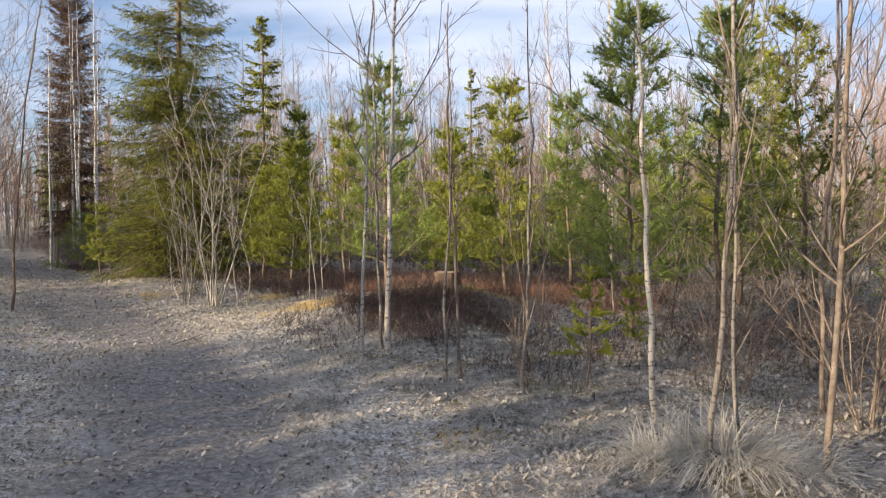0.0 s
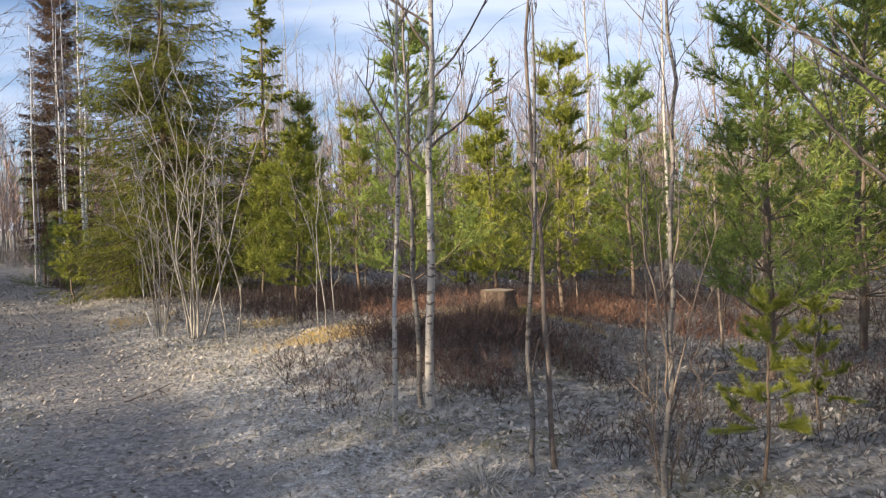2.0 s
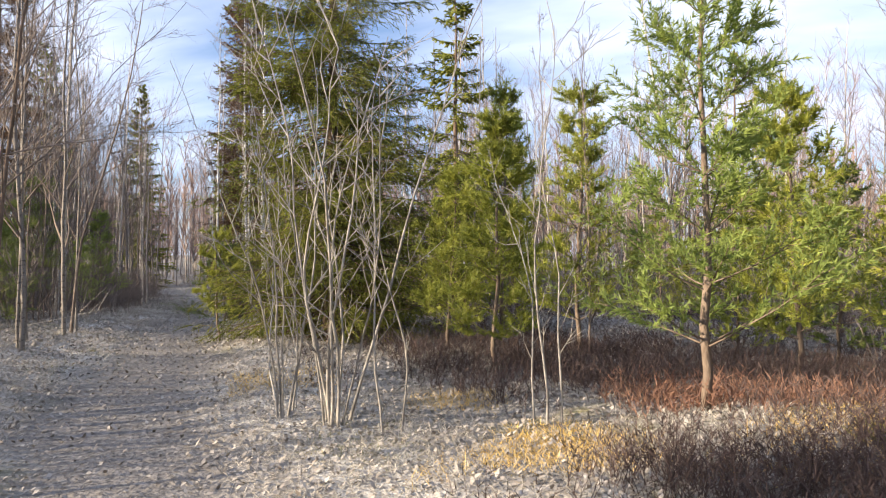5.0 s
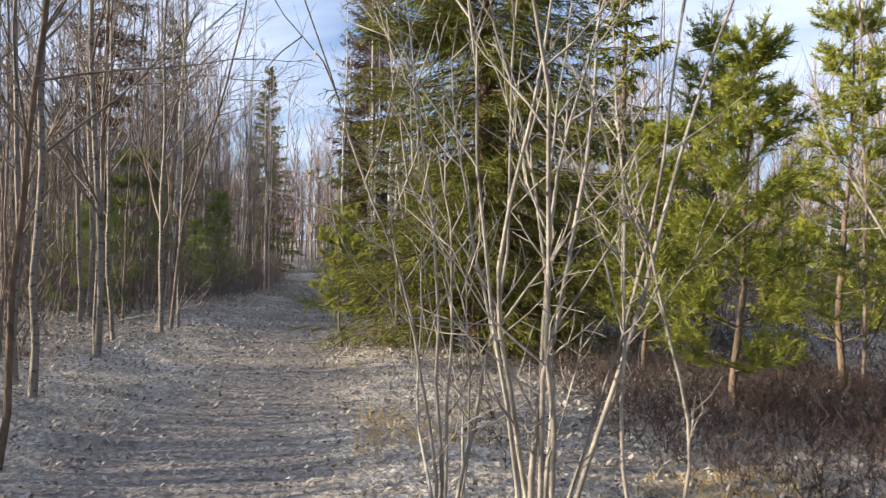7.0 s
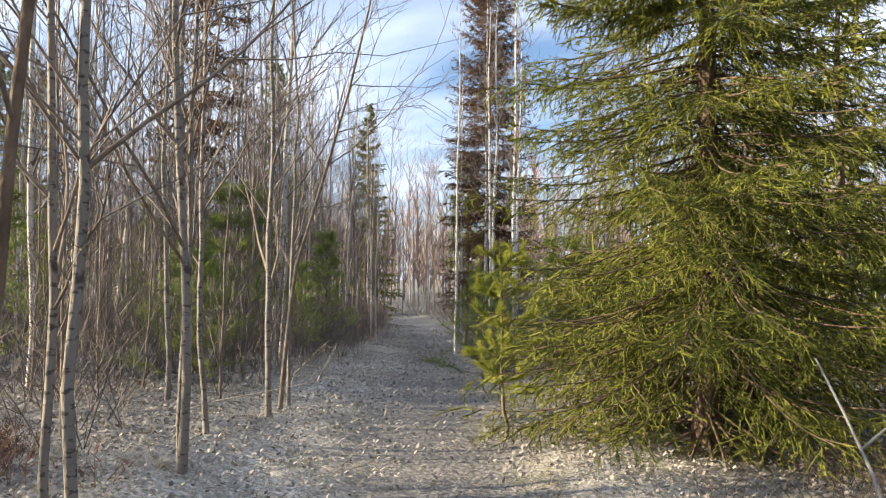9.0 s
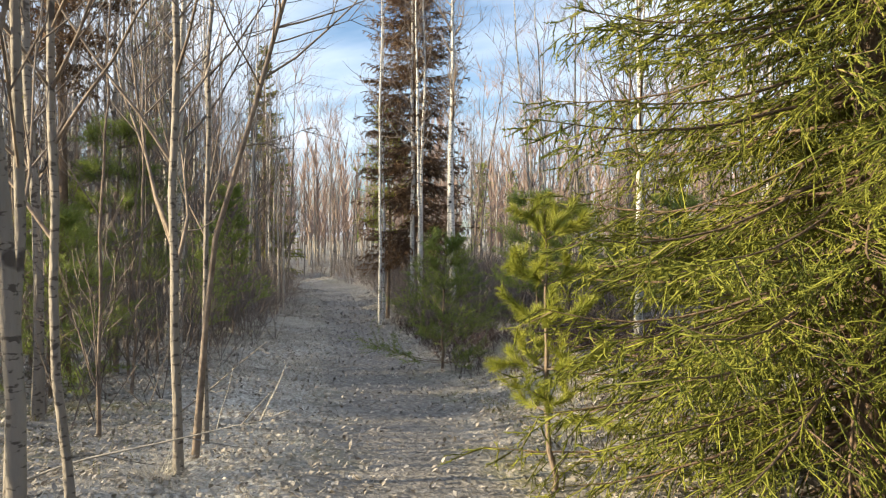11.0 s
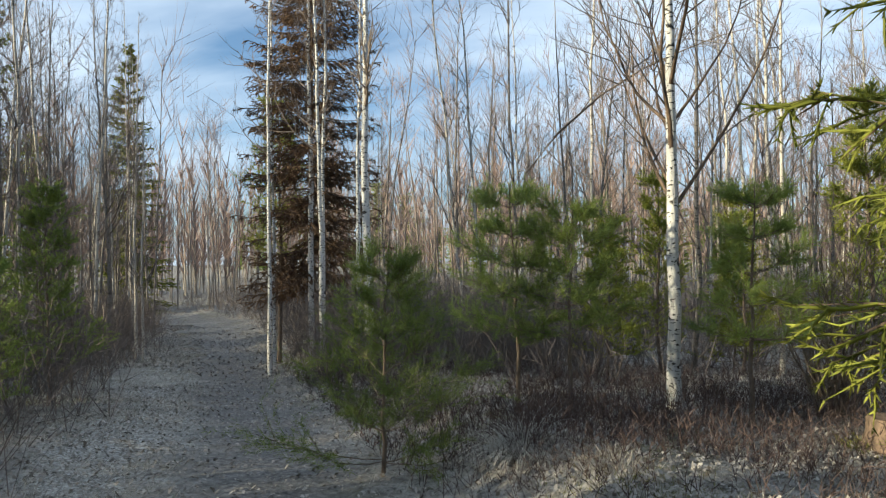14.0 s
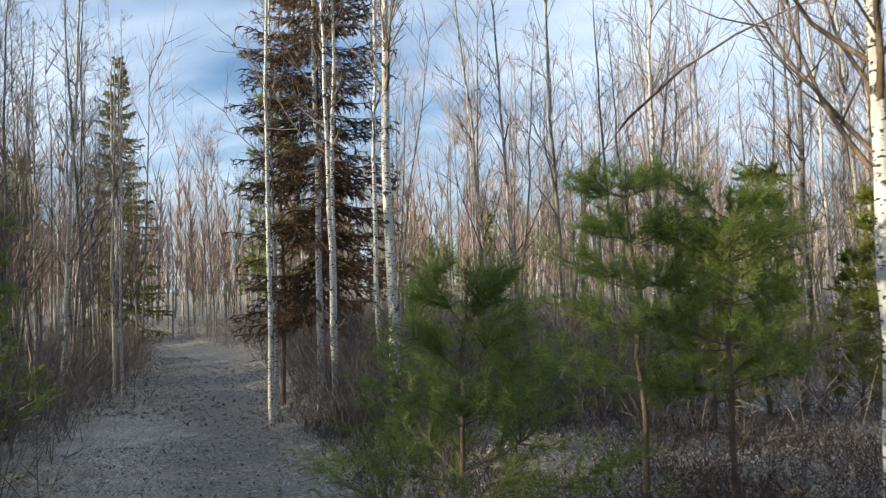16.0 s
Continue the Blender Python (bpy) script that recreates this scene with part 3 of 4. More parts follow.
plant("pine_small_behind", None, 0.2, 14.2, 200, 1.1)
plant("pine_mid", None, 2.3, 14.0, 90, 1.05)
plant("pine_yellow", None, 5.8, 8.6, 200, 1.25)

plant("pine_a", lambda: pine_tree(31, "bushy young dark green pine beside the trail", 1.65, 0.85, 7, 5, 46, 0.0034, size=0.066, first=0.05, up_old=0.3, side=8, power=1.1, fine=2), -9.29, 19.7, 0, 0.92)
plant("pine_b", lambda: pine_tree(32, "young dark green pine with a bare stem", 2.0, 0.62, 5, 5, 48, 0.0034, size=0.064, first=0.33, up_old=0.10, side=8, power=0.55, fine=2, flat=0.3), -8.57, 21.06)
plant("pine_c", lambda: pine_tree(33, "young dark green pine with a bare stem", 1.8, 0.60, 5, 5, 48, 0.0034, size=0.064, first=0.35, up_old=0.10, side=8, power=0.55, fine=2, flat=0.3), -8.1, 20.95, 60)
plant("pine_b", None, -6.75, 20.4, 130, 0.9)
plant("pine_tall", lambda: pine_tree(35, "slim yellow-green pine among the white birches", 5.3, 1.15, 9, 5, 30, 0.009, mat=M_PINE_SUNLIT, size=0.06, first=0.4, side=8, fine=2, up_old=0.15), -14.25, 28.3)
plant("pine_s", lambda: pine_tree(34, "little bright green pine in the sun beside the spruce", 1.6, 0.42, 5, 4, 200, 0.0034, size=0.06, first=0.25, side=2, up_old=0.1, mat=M_PINE_SUNLIT), -6.95, 15.55, 200)
plant("pine_yellow", None, -5.3, 22.9, 300, 0.9)
plant("pine_yellow", None, -7.2, 25.3, 30, 0.8)
plant("pine_yellow", None, -6.3, 24.7, 210, 0.68)
plant("pine_small_behind", None, -7.9, 24.2, 120, 0.75)
plant("pine_mid", None, -13.8, 21.7, 50, 0.72)
plant("pine_mid", None, -13.1, 20.2, 160, 0.5)
plant("pine_s", None, 1.2, 6.35, 70, 0.62)
plant("pine_s", None, 1.75, 6.9, 170, 0.5)
plant("pine_c", None, -5.7, 19.4, 20, 0.6)
plant("pine_b", None, -11.9, 17.4, 250, 1.3)
plant("pine_a", None, -11.2, 16.0, 20, 0.9)

# ---- shrub clumps in front of the spruce ----
one(shrub(41, "clump of pale leafless shoots in front of the spruce", 5, 2.5, 0.011, 0.20, M_PALE_TWIG), -3.72, 11.0)
one(shrub(42, "big clump of pale leafless stems in front of the spruce", 9, 3.5, 0.0135, 0.32, M_PALE_TWIG), -3.3, 10.95)
one(shrub(43, "single pale leafless sapling by the shrub clump", 2, 2.6, 0.010, 0.12, M_PALE_TWIG), -2.88, 10.85)
one(shrub(44, "pair of thin pale saplings beside the mound", 3, 2.6, 0.010, 0.16, M_PALE_TWIG), -1.83, 11.0)
one(shrub(46, "dark dense leafless bush at the clearing's edge", 12, 2.0, 0.009, 0.45, M_STEM), 2.9, 5.2)
one(shrub(47, "dark dense leafless bush in the heather", 12, 1.8, 0.009, 0.5, M_STEM), 3.3, 6.6)
one(shrub(48, "dark dense leafless bush in the heather", 10, 1.5, 0.008, 0.5, M_STEM), 2.35, 6.1)
one(shrub(49, "low brown leafless bush by the saplings", 9, 0.8, 0.006, 0.5, M_STEM), 0.75, 6.35)
one(shrub(45, "dark brown dry juniper bush on the bank", 34, 1.7, 0.010, 0.5, M_STEM), -6.1, 21.0)


# ---- slim trees along the clearing's edge ----
def slim(seed, label, h, r, bark=None, **kw):
    return bare_tree(seed, "birch_sapling", label, "tree", h, r, bark or M_GREY, hero=True, **kw)


one(slim(51, "slim pale grey birch with a forked stem in the heather", 4.7, 0.029, bark=M_PALE, limbs=16, first=0.34, reach=0.36, sub=4, twigs=3, lean=(0.15, 0), wobble=0.02), -0.56, 7.75)
one(slim(61, "thin pale stem growing beside the forked birch", 3.6, 0.016, limbs=8, first=0.4, reach=0.2, sub=3, twigs=2, lean=(-0.1, 0.2), wobble=0.02), -0.63, 7.79)
one(slim(52, "thin grey birch sapling by the trail", 4.2, 0.014, bark=M_PALE, limbs=12, first=0.3, reach=0.2, sub=3, twigs=2, lean=(0.1, 0)), -0.77, 7.2)
one(slim(53, "thin brown leafless sapling with upright shoots", 2.6, 0.013, limbs=9, first=0.1, reach=0.3, spread=20, sub=3, twigs=2), 0.03, 6.55)
one(slim(62, "thin dark leafless sapling among the shoots", 3.3, 0.013, bark=M_STEM, limbs=9, first=0.3, reach=0.15, spread=20, sub=3, twigs=2), 0.16, 6.6)
one(slim(54, "thin leafless sapling with upright shoots", 3.2, 0.014, limbs=11, first=0.06, reach=0.35, spread=16, sub=3, twigs=2), 0.65, 6.2)
one(slim(55, "slim birch with pale bark leaning over the dry grass", 3.9, 0.022, bark=M_PALE, limbs=16, first=0.25, reach=0.3, sub=4, twigs=2, lean=(-0.28, 0.1), wobble=0.025), 1.5, 5.3)
one(slim(56, "dark slender leafless tree with a forked stem", 4.2, 0.014, limbs=18, first=0.12, reach=0.4, spread=24, sub=4, twigs=3), 1.45, 4.15)
one(slim(57, "reddish slender leafless tree with side branches", 4.6, 0.018, bark=M_STEM, limbs=18, first=0.12, reach=0.35, sub=4, twigs=3), 2.15, 4.25)
one(slim(58, "thin pale leafless sapling by the tussock", 2.4, 0.010, limbs=8, first=0.2, reach=0.3, sub=3, twigs=2), 1.66, 4.25)
one(slim(59, "thin grey leafless sapling in the heather", 3.6, 0.016, limbs=14, first=0.2, reach=0.3, sub=4, twigs=2), 3.1, 6.2)
one(slim(60, "thin brown leafless sapling in the heather", 4.2, 0.017, bark=M_STEM, limbs=14, first=0.2, reach=0.25, sub=4, twigs=2), 2.8, 5.6)

# ---- white birches further along ----
WHITE = [(71, -13.1, 27.2, 9.5, 0.06), (72, -11.25, 25.0, 9.0, 0.07), (73, -12.6, 26.5, 8.5, 0.045), (74, -13.5, 26.4, 8.8, 0.038), (75, -12.75, 26.9, 9.2, 0.045), (78, -12.1, 26.9, 8.8, 0.04), (79, -13.9, 27.4, 8.2, 0.034)]
for seed, x, y, h, r in WHITE:
    one(bare_tree(seed, "birch_tree", "slim white birch with dark scars in a close group", "tree", h, r, M_BIRCH, limbs=26, first=0.4, reach=0.16, sub=5, twigs=4, wobble=0.015, group="white birches by the trail", hero=True), x, y)
# unseen spruces added left of and behind the start, to shade the near ground
for x, y, size in [(-13.6, -0.8, 0.95), (-12.5, -3.6, 1.0), (-15.0, -2.0, 1.05), (-11.0, -6.0, 0.95), (-14.0, -7.5, 1.05), (-9.5, -9.0, 0.9), (-17.5, -1.8, 1.0), (-16.8, -5.0, 1.0), (-12.0, -10.5, 1.0), (-8.0, -12.0, 1.0)]:
    plant("spruce0", None, x, y, 40 * x, size)
# a row added out of view across the sun's way, shading the far trail
for k in range(7):
    a0 = -21.0 - 1.9 * k
    plant("spruce0", None, 0.53 * a0 - 0.85 * (13.0 + 1.5 * (k % 2)), -0.85 * a0 - 0.53 * (13.0 + 1.5 * (k % 2)), 70 * k, 0.9 + 0.06 * (k % 3))
one(spruce_tree(90, "narrow brown dry spruce among the bare trees", 8.5, 0.6, 26, 6, 9, 12, 0.014, mat=M_BROWN_SPRUCE, size=0.04, first=0.36, gaps=0.1, power=0.2, stout=0.005), -12.2, 17.0)
one(spruce_tree(76, "brown half-dead spruce behind the white birches", 9.8, 1.3, 44, 9, 12, 9, 0.010, mat=M_BROWN_SPRUCE, size=0.034, first=0.14, gaps=0.05, power=0.28, stout=0.005, core=0.010, fine=3), -13.35, 27.75)
one(bare_tree(77, "birch_tree", "white birch with long spreading bare limbs", "tree", 6.6, 0.055, M_BIRCH, limbs=26, first=0.2, reach=0.40, sub=6, twigs=5, spread=44, rise=0.06, wobble=0.010, hero=True, thin=0.85, limb_mat=M_CONIFER_BARK), -7.27, 21.15)
ARC = [(0, 0, -0.1), (0.09, 0.02, 0.9), (0.18, 0.03, 1.55), (0.36, 0.06, 2.7), (0.81, 0.10, 3.25), (1.40, 0.13, 3.75), (1.98, 0.12, 4.08), (2.48, 0.09, 4.27), (2.95, 0.04, 4.42), (3.4, 0, 4.5)]
one(bare_tree(80, "leaning_birch", "slender dark birch bowed over in a long arc", "tree", 5.0, 0.022, M_STEM, pts=ARC, limbs=9, first=0.36, reach=0.22, sub=4, twigs=3, hero=True), -9.37, 25.25)

# ---- the woods ----
CAMERA_LINE = np.array([r[1:3] for r in PATH])
KEEP = [(-13.8, 21.7, 0.8), (-5.43, 15.9, 2.2), (-0.85, 11.2, 1.0), (-3.4, 11.3, 1.1), (-9.3, 19.7, 1.2), (-8.4, 21, 1.0), (-7.0, 22, 1.0), (-12.6, 26.6, 1.3), (0.1, 10.8, 1.2), (-7.0, 15.5, 1.0)]


def free(x, y, gap):
    g, _ = trail_gap(x, y)
    return g > gap and np.hypot(CAMERA_LINE[:, 0] - x, CAMERA_LINE[:, 1] - y).min() > 1.3 and all(math.hypot(x - a0, y - b0) > r for a0, b0, r in KEEP)


THIN = "slim bare birch with fine reddish twigs"
STEMS = [lambda i=i: bare_tree(200 + i, "birch_tree", THIN, "tree", 6.0 + 0.5 * i, 0.026 + 0.004 * (i % 3), M_PALE if i % 3 == 2 else M_GREY, limbs=22, first=0.2, reach=0.2, sub=4, twigs=5, spread=42, wobble=0.02, group="bare birches in the wood") for i in range(6)]
THICKET = [lambda i=i: bare_tree(250 + i, "sapling", "thin bare brown sapling", "tree", 3.0 + 0.4 * i, 0.012, M_STEM, limbs=18, first=0.05, reach=0.3, sub=4, twigs=4, spread=26, group="saplings in the wood") for i in range(4)]
YOUNG = [lambda i=i: pine_tree(270 + i, "young green pine in the wood", 2.6 + 0.5 * i, 0.75 + 0.1 * i, 9, 5, 22, 0.018, size=0.07, mat=M_PINE if i % 2 else M_PINE_SUNLIT, first=0.06, group="young pines in the wood", side=5) for i in range(4)]

rng = np.random.default_rng(77)


def scatter(count, box, kinds, key, gap, sizes=(0.75, 1.2), test=None, clear=1.3):
    made = tries = 0
    while made < count and tries < count * 40:
        tries += 1
        x, y = rng.uniform(box[0], box[1]), rng.uniform(box[2], box[3])
        if not free(x, y, gap) or (test and not test(x, y)) or np.hypot(CAMERA_LINE[:, 0] - x, CAMERA_LINE[:, 1] - y).min() < clear:
            continue
        i = int(rng.integers(len(kinds)))
        plant(key + str(i), kinds[i], x, y, rng.uniform(0, 360), rng.uniform(*sizes), (rng.normal(0, 2.0), rng.normal(0, 2.0)))
        made += 1


def left(x, y):
    """Left of the trail, but for the gap through which the low sun reaches the mound."""
    return trail_gap(x, y)[1] < 0 and not -10.6 < 0.53 * x - 0.85 * y < -8.7


def right(x, y):
    return trail_gap(x, y)[1] > 0


def left_open(x, y):
    """Left of the trail, but for a gap in the trees that the low sun comes through."""
    across = 0.53 * x - 0.85 * y
    return trail_gap(x, y)[1] < 0 and not (y < 14.5 and -19.5 < across < -13.2)


def left_near(x, y):
    g, s = trail_gap(x, y)
    return s < 0 and g < 6 and not -10.6 < 0.53 * x - 0.85 * y < -8.7


LEFT = [(-6.95, 11.65, 6.0, 0.023, 81), (-7.8, 12.95, 6.5, 0.025, 82), (-8.85, 14.8, 6.0, 0.023, 83), (-8.62, 13.9, 5.5, 0.018, 85), (-6.9, 10.8, 5.5, 0.016, 86), (-7.3, 11.8, 5.5, 0.018, 87),
        (-9.2, 15.45, 5.4, 0.016, 88), (-7.98, 13.1, 5.0, 0.015, 89)]
for x, y, h, r, seed in LEFT:
    one(bare_tree(seed, "birch_tree", "grey bare tree forking low beside the trail", "tree", h, r, M_GREY, limbs=15, first=0.18, reach=0.36, sub=5, twigs=3, spread=42, rise=0.07, wobble=0.025, group="bare trees beside the trail", hero=True), x, y)
LEANING = [(0, 0, -0.1), (0.05, 0.05, 0.8), (0.1, 0.08, 1.3), (0.3, 0.2, 2.1), (0.5, 0.3, 2.9), (0.65, 0.4, 3.7), (0.75, 0.45, 4.4), (0.8, 0.5, 5.0)]
one(bare_tree(84, "leaning_birch", "slim grey birch leaning towards the trail", "tree", 5.0, 0.017, M_STEM, pts=LEANING, limbs=20, first=0.3, reach=0.36, sub=4, twigs=3, spread=60, rise=0.04, hero=True), -9.0, 15.1)
one(bare_tree(91, "birch_tree", "dark bare tree on the verge of the trail", "tree", 5.0, 0.016, M_CONIFER_BARK, limbs=16, first=0.2, reach=0.34, sub=4, twigs=3, spread=55, rise=0.02, lean=(0.5, 0.1), hero=True), -6.07, 10.75)
scatter(80, (-22, -3, 12.5, 34), STEMS, "stem", 2.1, test=left_open)
scatter(12, (-16, -5, 8, 13), STEMS, "stem", 2.1, (0.6, 0.9), test=left_open)
scatter(100, (-16, -3, 4, 34), THICKET, "thicket", 2.0, (0.6, 1.0), test=left_near)
scatter(18, (-20, -5, 10, 34), YOUNG, "young", 3.0, (0.45, 0.8), test=left_open)
# pines added beside and behind the start, mostly unseen, for the shade they cast
scatter(16, (-11, -3.2, -8, 6), YOUNG, "young", 2.4, (0.6, 0.85), test=left)
scatter(48, (-7, 12, 14.5, 27), YOUNG, "young", 3.5, (0.5, 0.8), test=right, clear=7.0)
scatter(12, (4.0, 11, 5, 14), YOUNG, "young", 3.5, (0.9, 1.4), test=right)
scatter(24, (-6, 14, 16, 34), STEMS, "stem", 3.5, test=right)
scatter(40, (-5, 10, 8, 24), THICKET, "thicket", 3.5, (0.6, 1.0), test=right)
scatter(80, (-14, 4, 24, 40), STEMS, "stem", 1.5, test=right)
scatter(20, (-26, -12, 26, 40), STEMS, "stem", 1.3, test=left)
scatter(45, (-22, -11, 19, 33), STEMS, "stem", 2.2, test=left)
scatter(6, (-34, -22, 18, 40), [None], "spruce", 8, (0.6, 1.0), test=left)


# ---- woods in the distance ----
def wood_places(r, count, near, far):
    """Places round the clearing, off the trail; the unseen side towards the low sun is left treeless to let its light
    in.
    """
    ang = r.uniform(0, 2 * np.pi, count)
    dist = near + (far - near) * r.uniform(0, 1, count)
    x, y = -6 + dist * np.cos(ang), 16 + dist * np.sin(ang)
    open_side = (np.degrees(ang) > 165) & (np.degrees(ang) < 245)
    keep = (trail_gap(x, y)[0] > 1.6) & ~open_side
    return np.stack([x[keep], y[keep], ground_z(x[keep], y[keep]) - 0.1], -1)


def middle_woods():
    r = np.random.default_rng(6)
    base = wood_places(r, 1050, 17, 44)
    n = len(base)
    h = r.uniform(5.0, 9.0, n)
    trunk = grow(r, base, np.tile([0, 0, 1.0], (n, 1)), h, 5, 0.3, 0.05)
    rad = np.array([[0.034, 0.03, 0.024, 0.016, 0.005]]) * r.uniform(0.6, 1.3, (n, 1))
    v, f = tubes(trunk, rad, 4)
    white = np.repeat(r.uniform(size=n) < 0.2, len(f) // n)
    ob = new("middle_birch_stems", make_mesh("middle_birch_stems", v, f, [M_GREY, M_BIRCH], smooth=True, index=white.astype(int)))
    tagged(ob, "slim pale stems of the bare birch wood", "woods", kind="stuff")
    k = 22
    q, tg = along(trunk, r.uniform(0.15, 0.97, (n, k)))
    hd = side_heads(r, tg, 32).reshape(-1, 3)
    ln = np.repeat(h, k) * r.uniform(0.08, 0.24, n * k)
    limb = grow(r, q.reshape(-1, 3), hd, ln, 3, 0.12, 0.08)
    v, f = merge([blades(r, limb[:, 0], unit(limb[:, 2] - limb[:, 0]), ln, np.full(n * k, 0.02)), twig_blades(r, limb, 9, ln, 36, 0.013)])
    tagged(new("middle_birch_crowns", make_mesh("middle_birch_crowns", v, f, M_FAR_TWIG)), "fine bare crowns of the birch wood", "woods", kind="stuff")


def far_woods():
    r = np.random.default_rng(5)
    base = wood_places(r, 4200, 42, 110)
    n = len(base)
    h = r.uniform(5, 9.5, n)
    top = base + np.stack([r.normal(0, 0.3, n), r.normal(0, 0.3, n), h], -1)
    stems = tubes(np.stack([base, (base + top) / 2, top], 1), np.array([[0.06, 0.045, 0.01]]) * np.ones((n, 1)), 3)
    tagged(new("far_birch_stems", make_mesh("far_birch_stems", *stems, M_GREY)), "far bare birch wood closing the view", "woods", kind="stuff")
    axis = np.stack([base, top], 1)
    v, f = twig_blades(r, axis, 50, h * 0.30, 30, 0.07, rise=0.4)
    tagged(new("far_birch_crowns", make_mesh("far_birch_crowns", v, f, M_FAR_TWIG)), "pinkish haze of twigs in the far birch wood", "woods", kind="stuff")
    pick = r.uniform(size=n) < 0.07
    v, f = twig_blades(r, axis[pick] * np.array([1, 1, 0.95]), 260, np.full(pick.sum(), 1.6), 75, 0.16, rise=-0.1)
    tagged(new("far_conifers", make_mesh("far_conifers", v, f, M_PINE)), "dark conifers in the far wood", "woods", kind="stuff")


middle_woods()
far_woods()


# ---- ground cover ----
def sample(r, count, box, density):
    x, y = r.uniform(box[0], box[1], count), r.uniform(box[2], box[3], count)
    keep = r.uniform(size=count) < density(x, y)
    x, y = x[keep], y[keep]
    return np.stack([x, y, ground_z(x, y)], -1)


def patches(r, spots, per_m2):
    """Places thick in the middle of each spot and thin at its ragged edge."""
    out = []
    for a0, b0, rad, *w in spots:
        n = int(per_m2 * (w[0] if w else 1.0) * (2.8 * rad) ** 2)
        out.append(sample(r, n, (a0 - 1.4 * rad, a0 + 1.4 * rad, b0 - 1.4 * rad, b0 + 1.4 * rad), blobs([(a0, b0, rad)])))
    p = np.concatenate(out)
    return p[trail_gap(p[:, 0], p[:, 1])[0] > 0.8]


def blobs(spots):
    def density(x, y):
        d = np.zeros_like(x)
        for a0, b0, rad, *w in spots:
            d = np.maximum(d, (w[0] if w else 1.0) * np.clip(1.4 - np.hypot(x - a0, y - b0) / rad * (1 + 0.25 * np.sin(5 * x + 3 * y)), 0, 1))
        return d
    return density


def cover(name, label, category, pos, r, height, width, mat, lean=0.35, per=1, tip=0.0):
    """Many thin blades or stems standing on the ground."""
    p = np.repeat(pos, per, axis=0)
    p[:, :2] += r.normal(0, 0.03 if per > 1 else 0, (len(p), 2))
    hd = unit(np.stack([r.normal(0, lean, len(p)), r.normal(0, lean, len(p)), np.full(len(p), 1.0)], -1))
    v, f = blades(r, p - np.array([0, 0, 0.015]), hd, height * r.uniform(0.5, 1.2, len(p)), np.full(len(p), width))
    return tagged(new(name, make_mesh(name, v, f, mat)), label, category, kind="stuff")


def bushy(name, label, category, pos, r, height, per, width, mat, spread=0.35, twig=0.12):
    """Low twiggy growth: wiry stems with many short side sprigs."""
    p = np.repeat(pos, per, axis=0)
    n = len(p)
    hd = unit(np.stack([r.normal(0, spread, n), r.normal(0, spread, n), np.ones(n)], -1))
    ln = height * r.uniform(0.5, 1.2, n)
    b = grow(r, p - np.array([0, 0, 0.02]), hd, ln, 3, 0.05, 0.12)
    v, f = mixed([blades(r, b[:, 0], unit(b[:, 2] - b[:, 0]), ln, np.full(n, width)), twig_blades(r, b, 5, np.full(n, twig), 45, width)])
    return tagged(new(name, make_mesh(name, v, f, mat)), label, category, kind="stuff")


HEATHER = [(-1.0, 15.0, 1.8, 0.5), (2.0, 16.0, 2.4, 0.4), (4.2, 13.0, 2.0, 0.4), (-3.5, 17.8, 1.5, 0.4), (5.0, 9.0, 1.8, 0.4), (0.0, 19.0, 2.6, 0.3), (-7.9, 19.3, 0.8, 0.7), (-11.5, 24.0, 1.2, 0.8), (-12.3, 25.5, 1.0, 0.8), (-10.8, 22.8, 1.0, 0.9), (-6.6, 16.9, 0.7, 0.5), (-0.35, 9.0, 0.8, 2.6), (-0.45, 9.25, 1.1, 1.4), (0.55, 9.5, 0.9, 0.7), (-2.3, 13.4, 1.3), (-0.8, 12.9, 1.4), (1.6, 13.0, 1.8), (-10.3, 21.6, 0.9), (-8.6, 20.6, 1.2), (-7.0, 20.4, 1.2, 0.7), (-5.6, 20.6, 1.5, 0.6), (-7.6, 23.0, 2.0, 0.5), (2.8, 7.6, 1.5, 0.6), (-6.5, 18.2, 0.8, 0.5),
           (0.9, 7.0, 0.5, 0.6), (-9.4, 11.6, 1.0), (-3.0, 15.0, 1.5), (4.0, 5.0, 1.2, 0.5)]
RUST = [(0.1, 11.3, 0.6), (1.5, 12.3, 0.8), (-0.9, 11.6, 0.6), (-8.9, 11.7, 0.8), (-10.2, 20.6, 0.5), (2.6, 10.8, 0.6, 0.6)]
# spots of dry grass whose gold colour also stands in for sunlit patches
SUNLIT_SPOTS = [(-1.75, 10.4, 0.5), (-0.3, 10.0, 0.5, 0.5), (0.5, 10.7, 0.5), (-6.9, 10.6, 0.35, 0.6), (-4.7, 12.3, 0.6, 0.5), (0.0, 4.9, 0.25, 0.5), (-2.7, 11.8, 0.35, 0.6)]
